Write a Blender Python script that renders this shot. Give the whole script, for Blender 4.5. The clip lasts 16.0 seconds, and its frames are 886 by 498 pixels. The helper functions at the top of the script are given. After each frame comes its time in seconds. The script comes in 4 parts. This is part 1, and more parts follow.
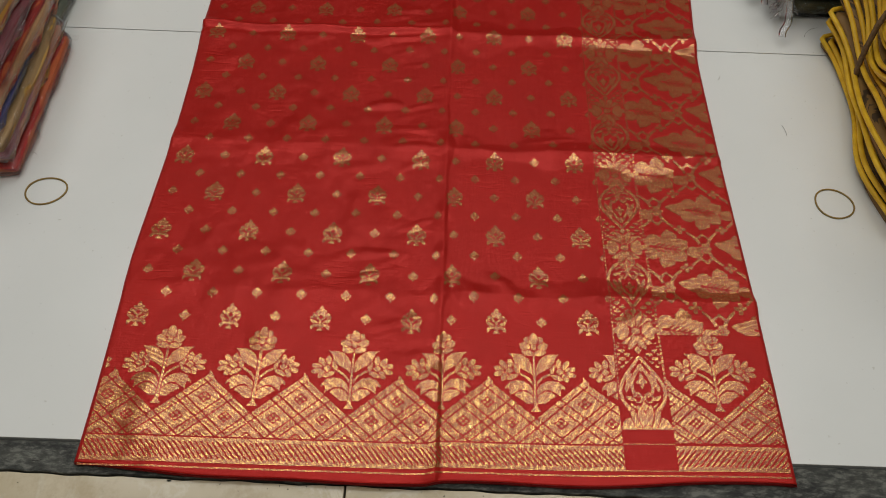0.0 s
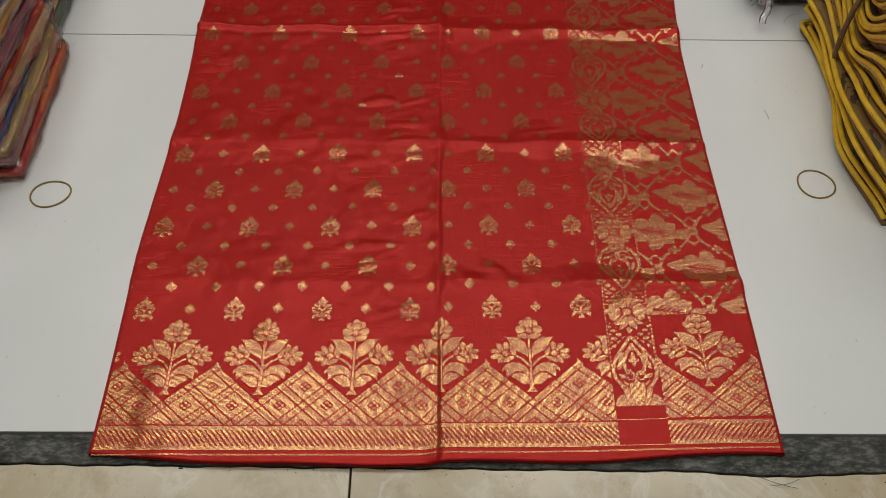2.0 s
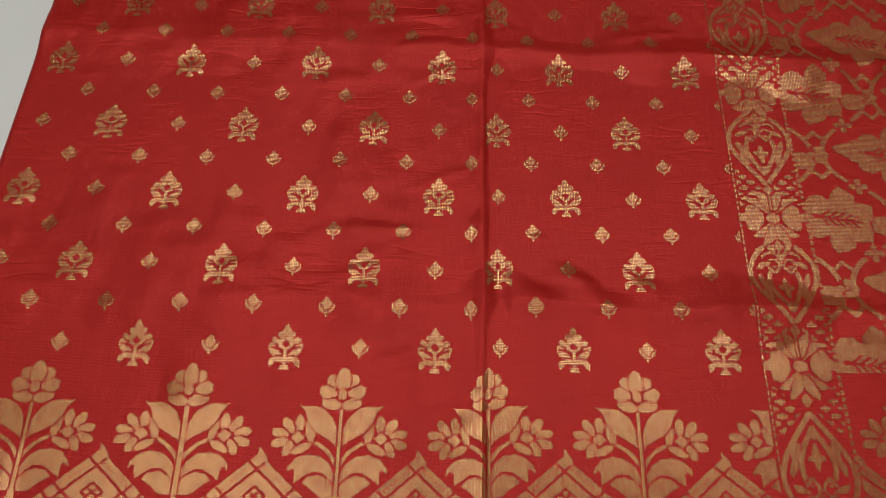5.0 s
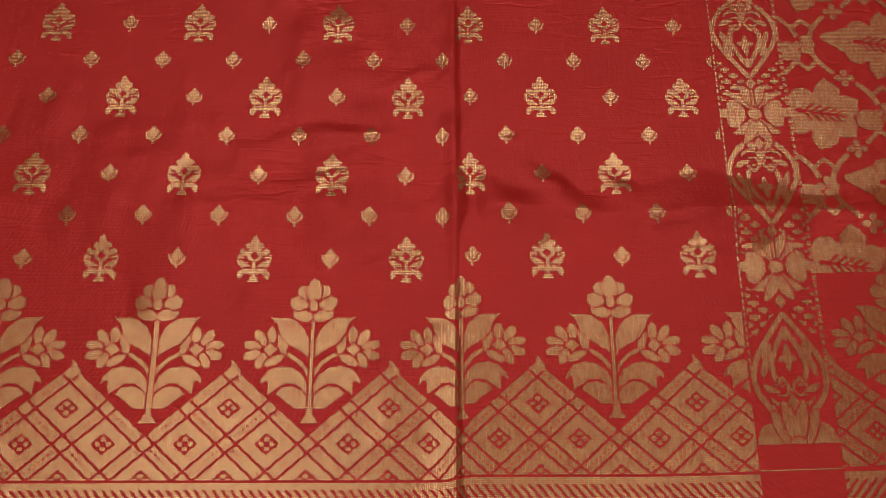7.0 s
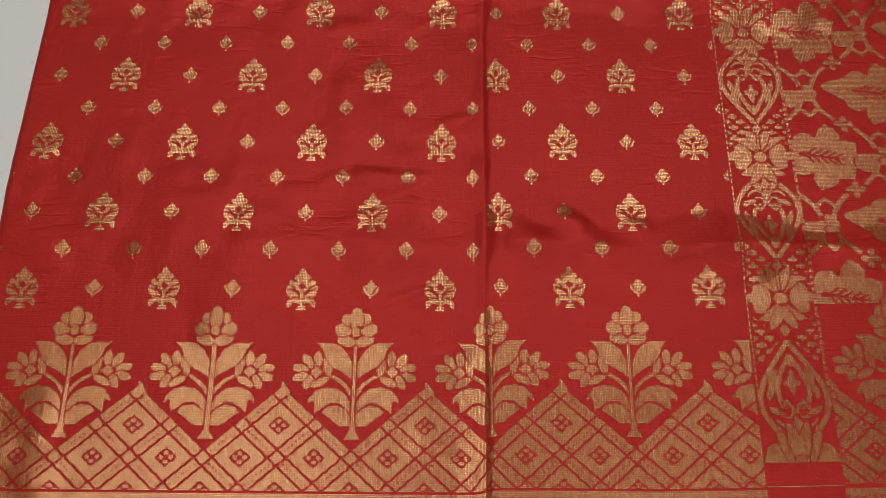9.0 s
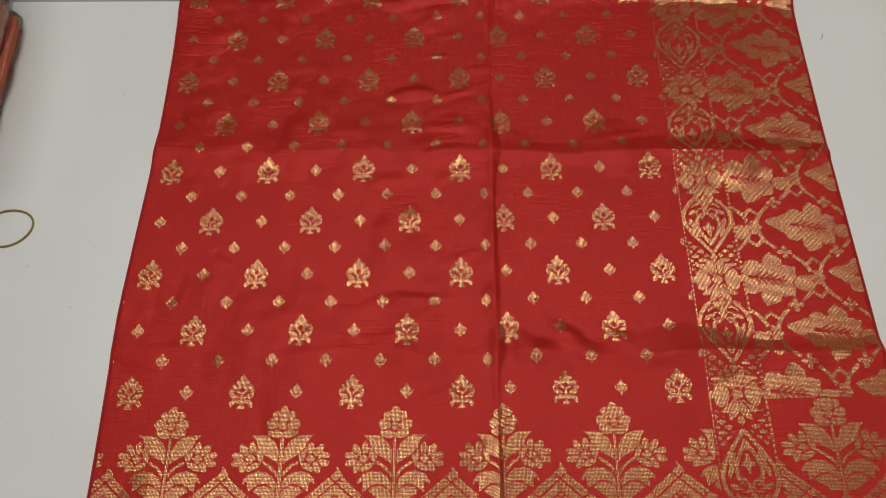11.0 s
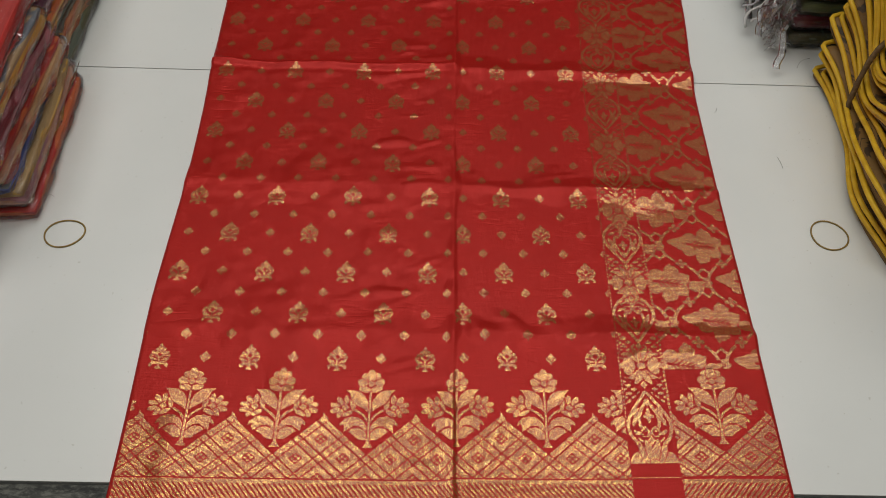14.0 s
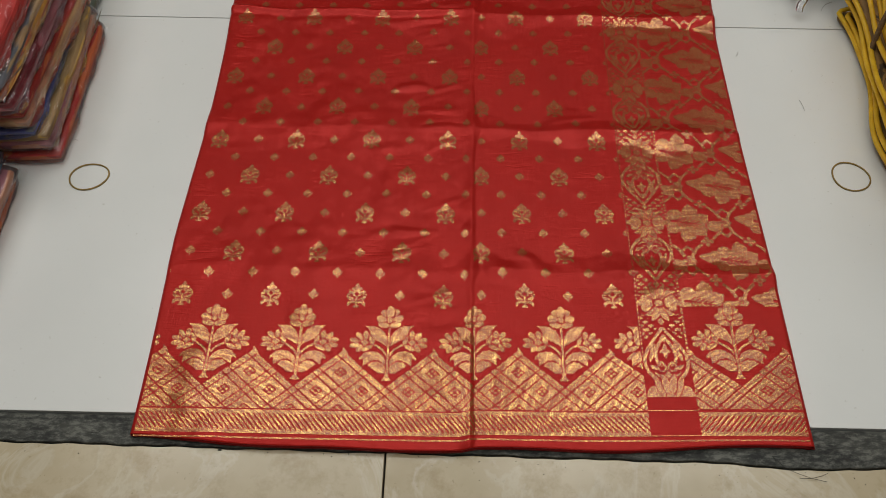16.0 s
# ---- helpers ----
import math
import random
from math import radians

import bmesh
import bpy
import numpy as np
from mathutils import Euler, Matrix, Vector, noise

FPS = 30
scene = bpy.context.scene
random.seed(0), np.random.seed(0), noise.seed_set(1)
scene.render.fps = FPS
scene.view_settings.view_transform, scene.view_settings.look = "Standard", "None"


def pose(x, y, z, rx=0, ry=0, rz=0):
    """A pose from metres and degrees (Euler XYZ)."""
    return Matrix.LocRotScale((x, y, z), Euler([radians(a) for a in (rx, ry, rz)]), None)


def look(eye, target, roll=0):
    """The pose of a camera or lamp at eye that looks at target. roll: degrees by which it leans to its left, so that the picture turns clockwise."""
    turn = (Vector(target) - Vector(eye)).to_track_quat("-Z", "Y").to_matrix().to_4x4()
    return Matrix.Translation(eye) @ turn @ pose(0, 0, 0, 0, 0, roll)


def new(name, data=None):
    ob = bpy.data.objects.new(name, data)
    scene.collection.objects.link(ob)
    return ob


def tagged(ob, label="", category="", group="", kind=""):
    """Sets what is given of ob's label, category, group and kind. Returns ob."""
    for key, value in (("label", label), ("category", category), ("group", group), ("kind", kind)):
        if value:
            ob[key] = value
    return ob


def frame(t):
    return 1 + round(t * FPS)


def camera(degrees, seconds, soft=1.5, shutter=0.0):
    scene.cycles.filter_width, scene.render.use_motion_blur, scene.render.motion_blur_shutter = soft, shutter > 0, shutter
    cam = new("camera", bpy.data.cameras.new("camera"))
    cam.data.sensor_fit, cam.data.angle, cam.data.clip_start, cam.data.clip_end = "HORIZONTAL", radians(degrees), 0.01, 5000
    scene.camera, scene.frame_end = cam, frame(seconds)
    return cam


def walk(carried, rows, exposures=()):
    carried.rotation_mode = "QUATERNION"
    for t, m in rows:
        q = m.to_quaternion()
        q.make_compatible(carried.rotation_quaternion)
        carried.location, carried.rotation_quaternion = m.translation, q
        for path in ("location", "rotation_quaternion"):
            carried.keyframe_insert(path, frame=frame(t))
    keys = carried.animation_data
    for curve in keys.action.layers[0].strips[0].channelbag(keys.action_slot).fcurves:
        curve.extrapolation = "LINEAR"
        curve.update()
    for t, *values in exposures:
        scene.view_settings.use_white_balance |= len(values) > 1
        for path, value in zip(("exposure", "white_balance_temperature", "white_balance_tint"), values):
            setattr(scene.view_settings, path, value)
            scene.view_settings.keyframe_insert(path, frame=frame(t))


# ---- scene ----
cam = camera(57.0, 16.0, soft=0.55)
PATH = [
    (0, (0.014, -0.223, 0.741), (-0.011, 0.949, -0.88), 0.6),
    (0.5, (0.018, -0.236, 0.741), (-0.003, 0.93, -0.883), 0.0),
    (1, (0.016, -0.248, 0.753), (-0.001, 0.92, -0.87), -0.4),
    (1.5, (0.008, -0.255, 0.757), (-0.006, 0.91, -0.869), -0.6),
    (2, (0.015, -0.247, 0.759), (0.0, 0.92, -0.866), -0.7),
    (2.5, (0.002, -0.237, 0.744), (-0.013, 0.932, -0.879), -0.8),
    (3, (-0.014, -0.188, 0.722), (-0.034, 0.975, -0.904), -1.4),
    (3.2, (-0.019, -0.155, 0.689), (-0.043, 0.993, -0.948), -1.5),
    (5.3, (-0.028, 0.062, 0.495), (-0.002, 0.894, -1.323), 3.3),
    (5.5, (-0.023, 0.071, 0.494), (0.01, 0.87, -1.339), 3.6),
    (6, (-0.012, 0.072, 0.489), (0.027, 0.812, -1.368), 3.7),
    (6.5, (-0.013, 0.067, 0.494), (0.029, 0.695, -1.404), 3.9),
    (7, (-0.015, 0.064, 0.496), (0.026, 0.673, -1.409), 3.9),
    (7.5, (-0.015, 0.063, 0.503), (0.017, 0.669, -1.402), 3.3),
    (8, (-0.012, 0.063, 0.508), (0.011, 0.674, -1.396), 2.5),
    (8.2, (-0.014, 0.063, 0.512), (0.004, 0.672, -1.393), 2.2),
    (10.3, (-0.033, 0.005, 0.632), (-0.08, 0.827, -1.191), -3.0),
    (10.5, (-0.031, 0.0, 0.648), (-0.084, 0.828, -1.172), -3.4),
    (11, (-0.024, 0.004, 0.684), (-0.077, 0.914, -1.096), -3.5),
    (11.5, (-0.022, 0.002, 0.718), (-0.067, 0.989, -1.021), -2.7),
    (12, (-0.022, 0.028, 0.745), (-0.055, 1.105, -0.94), -2.0),
    (12.5, (-0.012, 0.062, 0.775), (-0.039, 1.227, -0.85), -1.8),
    (13, (-0.031, -0.001, 0.808), (-0.01, 1.187, -0.801), 0.8),
    (13.5, (-0.017, -0.129, 0.794), (-0.015, 1.048, -0.823), 0.5),
    (14, (-0.009, -0.202, 0.793), (-0.011, 0.962, -0.833), 0.7),
    (14.5, (0.001, -0.227, 0.774), (-0.007, 0.924, -0.861), 0.6),
    (15, (-0.004, -0.231, 0.767), (-0.027, 0.897, -0.885), 0.1),
    (15.5, (-0.005, -0.236, 0.77), (-0.047, 0.883, -0.887), -0.8),
    (16, (-0.004, -0.239, 0.775), (-0.059, 0.875, -0.885), -1.6),
]
EXPOSURES = [(0.0, 0.0), (3.2, 0.0), (5.3, -0.04), (6.5, -0.06), (8.2, -0.06), (10.5, 0.0), (12.5, 0.0), (16.0, 0.0)]
walk(cam, [(t, look(eye, target, roll)) for t, eye, target, roll in PATH], EXPOSURES)

# ---- world and room light: unseen area lights added under the closed shop's ceiling ----
world = bpy.data.worlds.new("world")
scene.world = world
world.use_nodes = True
world.node_tree.nodes["Background"].inputs[0].default_value = (0.9, 0.93, 1.0, 1)
world.node_tree.nodes["Background"].inputs[1].default_value = 0.02

CEILING = 2.7
# added lights, placed so that the gold thread reflects them
UNSEEN_LIGHTS = [(-0.78, 1.45, 17.0), (0.78, 1.45, 17.0), (-0.85, 0.05, 13.5), (0.85, -0.50, 14.5)]
for lx, ly, power in UNSEEN_LIGHTS:
    lamp = bpy.data.lights.new("unseen_ceiling_light", "AREA")
    lamp.shape, lamp.size, lamp.size_y, lamp.energy, lamp.color = "RECTANGLE", 1.3, 1.1, power, (0.98, 0.985, 0.935)
    ob = new("unseen_ceiling_light", lamp)
    ob.matrix_world = pose(lx, ly, CEILING - 0.035)

# ---- node material helpers ----


def mat_base(name):
    m = bpy.data.materials.new(name)
    m.use_nodes = True
    nt = m.node_tree
    return m, nt, nt.nodes["Principled BSDF"]


def node(nt, kind, **values):
    n = nt.nodes.new(kind)
    for key, value in values.items():
        n.inputs[key].default_value = value
    return n


def coords(nt, kind="Object"):
    return nt.nodes.new("ShaderNodeTexCoord").outputs[kind]


def noise_tex(nt, vec, scale, detail=4.0, rough=0.55):
    n = node(nt, "ShaderNodeTexNoise", Scale=scale, Detail=detail, Roughness=rough)
    nt.links.new(vec, n.inputs["Vector"])
    return n.outputs["Fac"]


def ramp(nt, fac, stops):
    n = nt.nodes.new("ShaderNodeValToRGB")
    while len(n.color_ramp.elements) < len(stops):
        n.color_ramp.elements.new(0.5)
    for e, (p, c) in zip(n.color_ramp.elements, stops):
        e.position, e.color = p, (*c, 1)
    nt.links.new(fac, n.inputs["Fac"])
    return n.outputs["Color"]


def mix(nt, fac, a, b, mode="MIX"):
    n = nt.nodes.new("ShaderNodeMix")
    n.data_type, n.blend_type = "RGBA", mode
    for socket, value in ((n.inputs[0], fac), (n.inputs[6], a), (n.inputs[7], b)):
        if isinstance(value, (int, float)):
            socket.default_value = value
        elif isinstance(value, tuple):
            socket.default_value = (*value, 1)
        else:
            nt.links.new(value, socket)
    return n.outputs[2]


def maths(nt, op, a, b=0.0):
    n = nt.nodes.new("ShaderNodeMath")
    n.operation = op
    for socket, value in zip(n.inputs, (a, b)):
        if isinstance(value, (int, float)):
            socket.default_value = value
        else:
            nt.links.new(value, socket)
    return n.outputs[0]


def bump(nt, bsdf, height, strength, distance):
    n = node(nt, "ShaderNodeBump", Strength=strength, Distance=distance)
    nt.links.new(height, n.inputs["Height"])
    nt.links.new(n.outputs["Normal"], bsdf.inputs["Normal"])


def grid_wave(nt, vec, pitch_u, pitch_v):
    """Crossing threads: two waves over the pattern's own coordinates, each 0..1."""
    sep = nt.nodes.new("ShaderNodeSeparateXYZ")
    nt.links.new(vec, sep.inputs[0])
    out = []
    for axis, pitch in ((0, pitch_u), (1, pitch_v)):
        s = maths(nt, "COSINE", maths(nt, "MULTIPLY", sep.outputs[axis], 2 * math.pi / pitch))
        out.append(maths(nt, "MULTIPLY_ADD", s, -0.5))
        out[-1].node.inputs[2].default_value = 0.5
    return out


# ---- materials ----


def satin(name, dark, light, rough=0.36):
    m, nt, b = mat_base(name)
    uv = coords(nt, "UV")
    slub = nt.nodes.new("ShaderNodeMapping")
    slub.inputs["Scale"].default_value = (40, 900, 1)
    nt.links.new(uv, slub.inputs["Vector"])
    fine = noise_tex(nt, slub.outputs[0], 1.0, 3.0)
    broad = noise_tex(nt, uv, 14.0, 3.0)
    col = mix(nt, maths(nt, "MULTIPLY_ADD", fine, 0.5), dark, light)
    col = mix(nt, 0.25, col, ramp(nt, broad, [(0.3, dark), (0.7, light)]))
    nt.links.new(col, b.inputs["Base Color"])
    b.inputs["Roughness"].default_value = rough
    b.inputs["Specular IOR Level"].default_value = 0.22
    b.inputs["Metallic"].default_value = 0.30
    wu, wv = grid_wave(nt, uv, 0.0005, 0.0005)
    crease = nt.nodes.new("ShaderNodeMapping")
    crease.inputs["Scale"].default_value = (150, 38, 1)
    nt.links.new(uv, crease.inputs["Vector"])
    puck = noise_tex(nt, crease.outputs[0], 1.0, 4.0, 0.6)
    relief = maths(nt, "MULTIPLY_ADD", puck, 3.0)
    nt.links.new(maths(nt, "ADD", maths(nt, "MULTIPLY", maths(nt, "MULTIPLY", wu, wv), 0.5), fine), relief.node.inputs[2])
    # sharp little crinkles where the folds have been pressed
    lines = nt.nodes.new("ShaderNodeMapping")
    lines.inputs["Scale"].default_value = (16, 75, 1)
    lines.inputs["Rotation"].default_value = (0, 0, 0.15)
    nt.links.new(uv, lines.inputs["Vector"])
    ridge = maths(nt, "ABSOLUTE", maths(nt, "SUBTRACT", noise_tex(nt, lines.outputs[0], 1.0, 2.0, 0.5), 0.5), 0.0)
    ridge = maths(nt, "MINIMUM", maths(nt, "MULTIPLY", ridge, 14.0), 1.0)
    where = maths(nt, "MULTIPLY", maths(nt, "MAXIMUM", maths(nt, "SUBTRACT", broad, 0.46), 0.0), 9.0)
    bump(nt, b, maths(nt, "ADD", relief, maths(nt, "MULTIPLY", ridge, where)), 0.40, 0.0004)
    return m


def zari(name):
    """Flat metal-wrapped thread, woven so that the red ground shows between the floats."""
    m, nt, b = mat_base(name)
    uv = coords(nt, "UV")
    wu, wv = grid_wave(nt, uv, 0.0011, 0.0011)
    thread = maths(nt, "MINIMUM", wu, wv)
    skips = noise_tex(nt, uv, 1300.0, 2.0, 0.6)
    cover = ramp(nt, maths(nt, "ADD", maths(nt, "ADD", maths(nt, "MULTIPLY", thread, 0.34), 0.245), maths(nt, "MULTIPLY", maths(nt, "SUBTRACT", skips, 0.5), 0.7)), [(0.25, (0, 0, 0)), (0.56, (1, 1, 1))])
    streak = nt.nodes.new("ShaderNodeMapping")
    streak.inputs["Scale"].default_value = (650, 120, 1)
    nt.links.new(uv, streak.inputs["Vector"])
    tone = noise_tex(nt, streak.outputs[0], 1.0, 3.0, 0.6)
    gold = ramp(nt, tone, [(0.30, (0.42, 0.19, 0.055)), (0.43, (0.65, 0.365, 0.115)), (0.57, (0.75, 0.475, 0.16)), (0.70, (0.88, 0.64, 0.27))])
    col = mix(nt, cover, (0.32, 0.015, 0.011), gold)
    nt.links.new(col, b.inputs["Base Color"])
    sep = nt.nodes.new("ShaderNodeSeparateColor")
    nt.links.new(cover, sep.inputs[0])
    nt.links.new(maths(nt, "MULTIPLY", sep.outputs[0], 0.99), b.inputs["Metallic"])
    b.inputs["Roughness"].default_value = 0.25
    b.inputs["Anisotropic"].default_value = 0.3
    glint = noise_tex(nt, uv, 900.0, 2.0)
    bump(nt, b, maths(nt, "ADD", thread, maths(nt, "MULTIPLY", glint, 0.4)), 0.10, 0.0003)
    return m


def glossy_tile(name, low, high, scale, rough, vein=None):
    m, nt, b = mat_base(name)
    obj = coords(nt)
    info = nt.nodes.new("ShaderNodeObjectInfo")
    shifted = nt.nodes.new("ShaderNodeVectorMath")
    nt.links.new(obj, shifted.inputs[0])
    comb = nt.nodes.new("ShaderNodeCombineXYZ")
    nt.links.new(maths(nt, "MULTIPLY", info.outputs["Random"], 37.0), comb.inputs[0])
    nt.links.new(comb.outputs[0], shifted.inputs[1])
    vec = shifted.outputs[0]
    col = ramp(nt, noise_tex(nt, vec, scale, 5.0), [(0.3, low), (0.7, high)])
    if vein:
        warp = node(nt, "ShaderNodeTexNoise", Scale=7.0, Detail=6.0, Roughness=0.6, Distortion=1.6)
        nt.links.new(vec, warp.inputs["Vector"])
        line = ramp(nt, warp.outputs["Fac"], [(0.46, (0, 0, 0)), (0.5, (1, 1, 1)), (0.54, (0, 0, 0))])
        col = mix(nt, maths(nt, "MULTIPLY", line, 0.35), col, vein)
    if vein:
        grime = ramp(nt, noise_tex(nt, vec, 21.0, 8.0, 0.7), [(0.50, (1, 1, 1)), (0.66, (0.60, 0.50, 0.36))])
        col = mix(nt, 0.45, col, grime, "MULTIPLY")
    smear = noise_tex(nt, vec, 9.0, 6.0, 0.65)
    speck = ramp(nt, noise_tex(nt, vec, 160.0, 2.0), [(0.70, (1, 1, 1)), (0.76, (0.72, 0.70, 0.66))])
    col = mix(nt, 0.6, col, speck, "MULTIPLY")
    nt.links.new(col, b.inputs["Base Color"])
    r = maths(nt, "MULTIPLY_ADD", smear, 0.16)
    r.node.inputs[2].default_value = rough - 0.06
    nt.links.new(r, b.inputs["Roughness"])
    bump(nt, b, noise_tex(nt, vec, 5.0, 2.0), 0.05, 0.002)
    return m


def rough_stone(name):
    m, nt, b = mat_base(name)
    obj = coords(nt)
    st = nt.nodes.new("ShaderNodeMapping")
    st.inputs["Scale"].default_value = (0.45, 1, 1)
    nt.links.new(obj, st.inputs["Vector"])
    n1 = noise_tex(nt, st.outputs[0], 150.0, 7.0, 0.8)
    n2 = noise_tex(nt, st.outputs[0], 30.0, 5.0, 0.6)
    col = mix(nt, 0.40, ramp(nt, n1, [(0.42, (0.004, 0.004, 0.0035)), (0.50, (0.050, 0.052, 0.045)), (0.60, (0.20, 0.20, 0.175))]), ramp(nt, n2, [(0.38, (0.004, 0.004, 0.0035)), (0.50, (0.030, 0.031, 0.026)), (0.62, (0.105, 0.105, 0.088))]))
    nt.links.new(col, b.inputs["Base Color"])
    b.inputs["Roughness"].default_value = 0.6
    bump(nt, b, n1, 0.6, 0.0015)
    return m


def plain(name, colour, rough=0.6, second=None, scale=20.0, metallic=0.0):
    m, nt, b = mat_base(name)
    second = second or tuple(c * 0.75 for c in colour)
    obj = coords(nt)
    f = noise_tex(nt, obj, scale, 5.0)
    nt.links.new(ramp(nt, f, [(0.35, second), (0.65, colour)]), b.inputs["Base Color"])
    b.inputs["Roughness"].default_value, b.inputs["Metallic"].default_value = rough, metallic
    bump(nt, b, noise_tex(nt, obj, scale * 12, 3.0), 0.2, 0.001)
    return m


def printed(name, ground, figure, scale=26.0, gloss=0.45, amount=0.53):
    """Folded silk with a woven or printed figure, seen edge on as soft lengthwise folds, shade between them painted
    in.
    """
    m, nt, b = mat_base(name)
    obj = coords(nt)
    st = nt.nodes.new("ShaderNodeMapping")
    st.inputs["Scale"].default_value = (1.0, 0.35, 2.6)
    nt.links.new(obj, st.inputs["Vector"])
    f = node(nt, "ShaderNodeTexNoise", Scale=scale, Detail=2.0, Roughness=0.5, Distortion=1.2)
    nt.links.new(st.outputs[0], f.inputs["Vector"])
    mask = ramp(nt, f.outputs["Fac"], [(amount, (0, 0, 0)), (amount + 0.05, (1, 1, 1))])
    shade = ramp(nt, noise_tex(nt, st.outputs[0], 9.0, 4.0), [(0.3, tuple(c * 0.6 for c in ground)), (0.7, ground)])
    b.inputs["Roughness"].default_value = gloss
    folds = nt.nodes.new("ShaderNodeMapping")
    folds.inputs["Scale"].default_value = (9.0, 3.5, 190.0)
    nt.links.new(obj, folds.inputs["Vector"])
    # shade in the grooves between folds, put into the ground colour
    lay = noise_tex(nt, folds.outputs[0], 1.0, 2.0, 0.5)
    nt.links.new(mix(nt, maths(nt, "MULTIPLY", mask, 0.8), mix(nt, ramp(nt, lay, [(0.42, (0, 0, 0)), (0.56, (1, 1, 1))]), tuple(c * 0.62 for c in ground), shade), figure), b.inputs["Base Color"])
    bump(nt, b, maths(nt, "ADD", noise_tex(nt, st.outputs[0], 60.0, 3.0), maths(nt, "MULTIPLY", lay, 2.0)), 0.5, 0.004)
    return m


def film(name, tint=(0.96, 0.97, 0.98), haze=0.10, crinkle=0.0045):
    """Thin clear wrapping: mostly see-through, with sharp gloss."""
    m = bpy.data.materials.new(name)
    m.use_nodes = True
    nt = m.node_tree
    nt.nodes.remove(nt.nodes["Principled BSDF"])
    out = nt.nodes["Material Output"]
    clear = node(nt, "ShaderNodeBsdfTransparent", Color=(*tint, 1))
    milky = node(nt, "ShaderNodeBsdfDiffuse", Color=(0.85, 0.86, 0.88, 1))
    gloss = node(nt, "ShaderNodeBsdfGlossy", Color=(1, 1, 1, 1), Roughness=0.06)
    obj = coords(nt)
    bm_ = node(nt, "ShaderNodeBump", Strength=1.0, Distance=crinkle)
    nt.links.new(noise_tex(nt, obj, 42.0, 4.0, 0.62), bm_.inputs["Height"])
    nt.links.new(bm_.outputs[0], gloss.inputs["Normal"])
    fres = node(nt, "ShaderNodeFresnel", IOR=1.5)
    nt.links.new(bm_.outputs[0], fres.inputs["Normal"])
    m1 = node(nt, "ShaderNodeMixShader", Fac=haze)
    nt.links.new(clear.outputs[0], m1.inputs[1])
    nt.links.new(milky.outputs[0], m1.inputs[2])
    m2 = nt.nodes.new("ShaderNodeMixShader")
    nt.links.new(maths(nt, "MULTIPLY", fres.outputs[0], 0.9), m2.inputs[0])
    nt.links.new(m1.outputs[0], m2.inputs[1])
    nt.links.new(gloss.outputs[0], m2.inputs[2])
    nt.links.new(m2.outputs[0], out.inputs["Surface"])
    return m


M_SATIN = satin("red_satin", (0.305, 0.0104, 0.0085), (0.515, 0.0180, 0.0130), 0.31)
# the same satin, darkened in colour for the shade under the top fold
M_UNDER_SHADED = satin("red_satin_shaded", (0.17, 0.006, 0.007), (0.24, 0.009, 0.009), 0.45)
M_ZARI = zari("gold_zari")
M_WHITE = glossy_tile("white_tile", (0.75, 0.755, 0.735), (0.81, 0.815, 0.80), 3.0, 0.22)
M_BEIGE = glossy_tile("beige_tile", (0.46, 0.375, 0.24), (0.65, 0.565, 0.42), 6.0, 0.16, (0.72, 0.68, 0.58))
M_STONE = rough_stone("dark_stone")
M_GROUT = plain("grout", (0.10, 0.085, 0.06), 0.9, (0.03, 0.025, 0.02), 60.0)
M_WALL = plain("wall_paint", (0.62, 0.58, 0.50), 0.8, (0.55, 0.51, 0.44), 2.0)
# far wall and ceiling kept dark to dull the gold's reflections
M_DARKWALL = plain("far_wall_dark", (0.070, 0.034, 0.026), 0.8, (0.055, 0.026, 0.020), 2.0)
M_CEIL = plain("ceiling_dark", (0.24, 0.20, 0.16), 0.9, (0.20, 0.165, 0.13), 2.0)
M_BAND = plain("rubber", (0.30, 0.19, 0.045), 0.5, (0.22, 0.14, 0.03), 90.0)
M_THREAD = plain("dark_thread", (0.02, 0.018, 0.015), 0.8)
M_LINT = plain("grey_thread", (0.26, 0.235, 0.20), 0.8)
M_FILM = film("clear_wrap", (1.0, 1.0, 1.0), 0.02)
M_BAG = film("clear_bag", (0.97, 0.97, 0.99), 0.05, 0.004)
M_FLAP = film("clear_flap", (1.0, 1.0, 1.0), 0.08, 0.002)
M_ROPE = plain("brown_cord", (0.24, 0.15, 0.07), 0.85, (0.13, 0.08, 0.035), 200.0)
M_YELLOW = plain("yellow_piping", (0.88, 0.56, 0.03), 0.55, (0.72, 0.42, 0.015), 50.0)
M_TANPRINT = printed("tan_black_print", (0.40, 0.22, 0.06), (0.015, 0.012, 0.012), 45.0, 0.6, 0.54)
M_LILAC = plain("bag_seam", (0.72, 0.71, 0.76), 0.3)
M_ZIP = plain("zip_plastic", (0.86, 0.86, 0.85), 0.3)

# ---- mesh helpers ----


def mesh_from(name, verts, faces, material, uvs=None, smooth=True):
    me = bpy.data.meshes.new(name)
    me.from_pydata([tuple(map(float, p)) for p in verts], [], [tuple(map(int, f)) for f in faces])
    me.materials.append(material)
    if uvs is not None:
        layer = me.uv_layers.new(name="pattern")
        idx = np.empty(len(me.loops), dtype=np.int32)
        me.loops.foreach_get("vertex_index", idx)
        layer.data.foreach_set("uv", np.asarray(uvs, dtype=np.float32)[idx].ravel())
    if smooth:
        me.polygons.foreach_set("use_smooth", [True] * len(me.polygons))
    me.update()
    return me


def part_mesh(name, me, parent, label=""):
    ob = new(name, me)
    ob.parent = parent
    if label:
        ob["label"] = label
    return ob


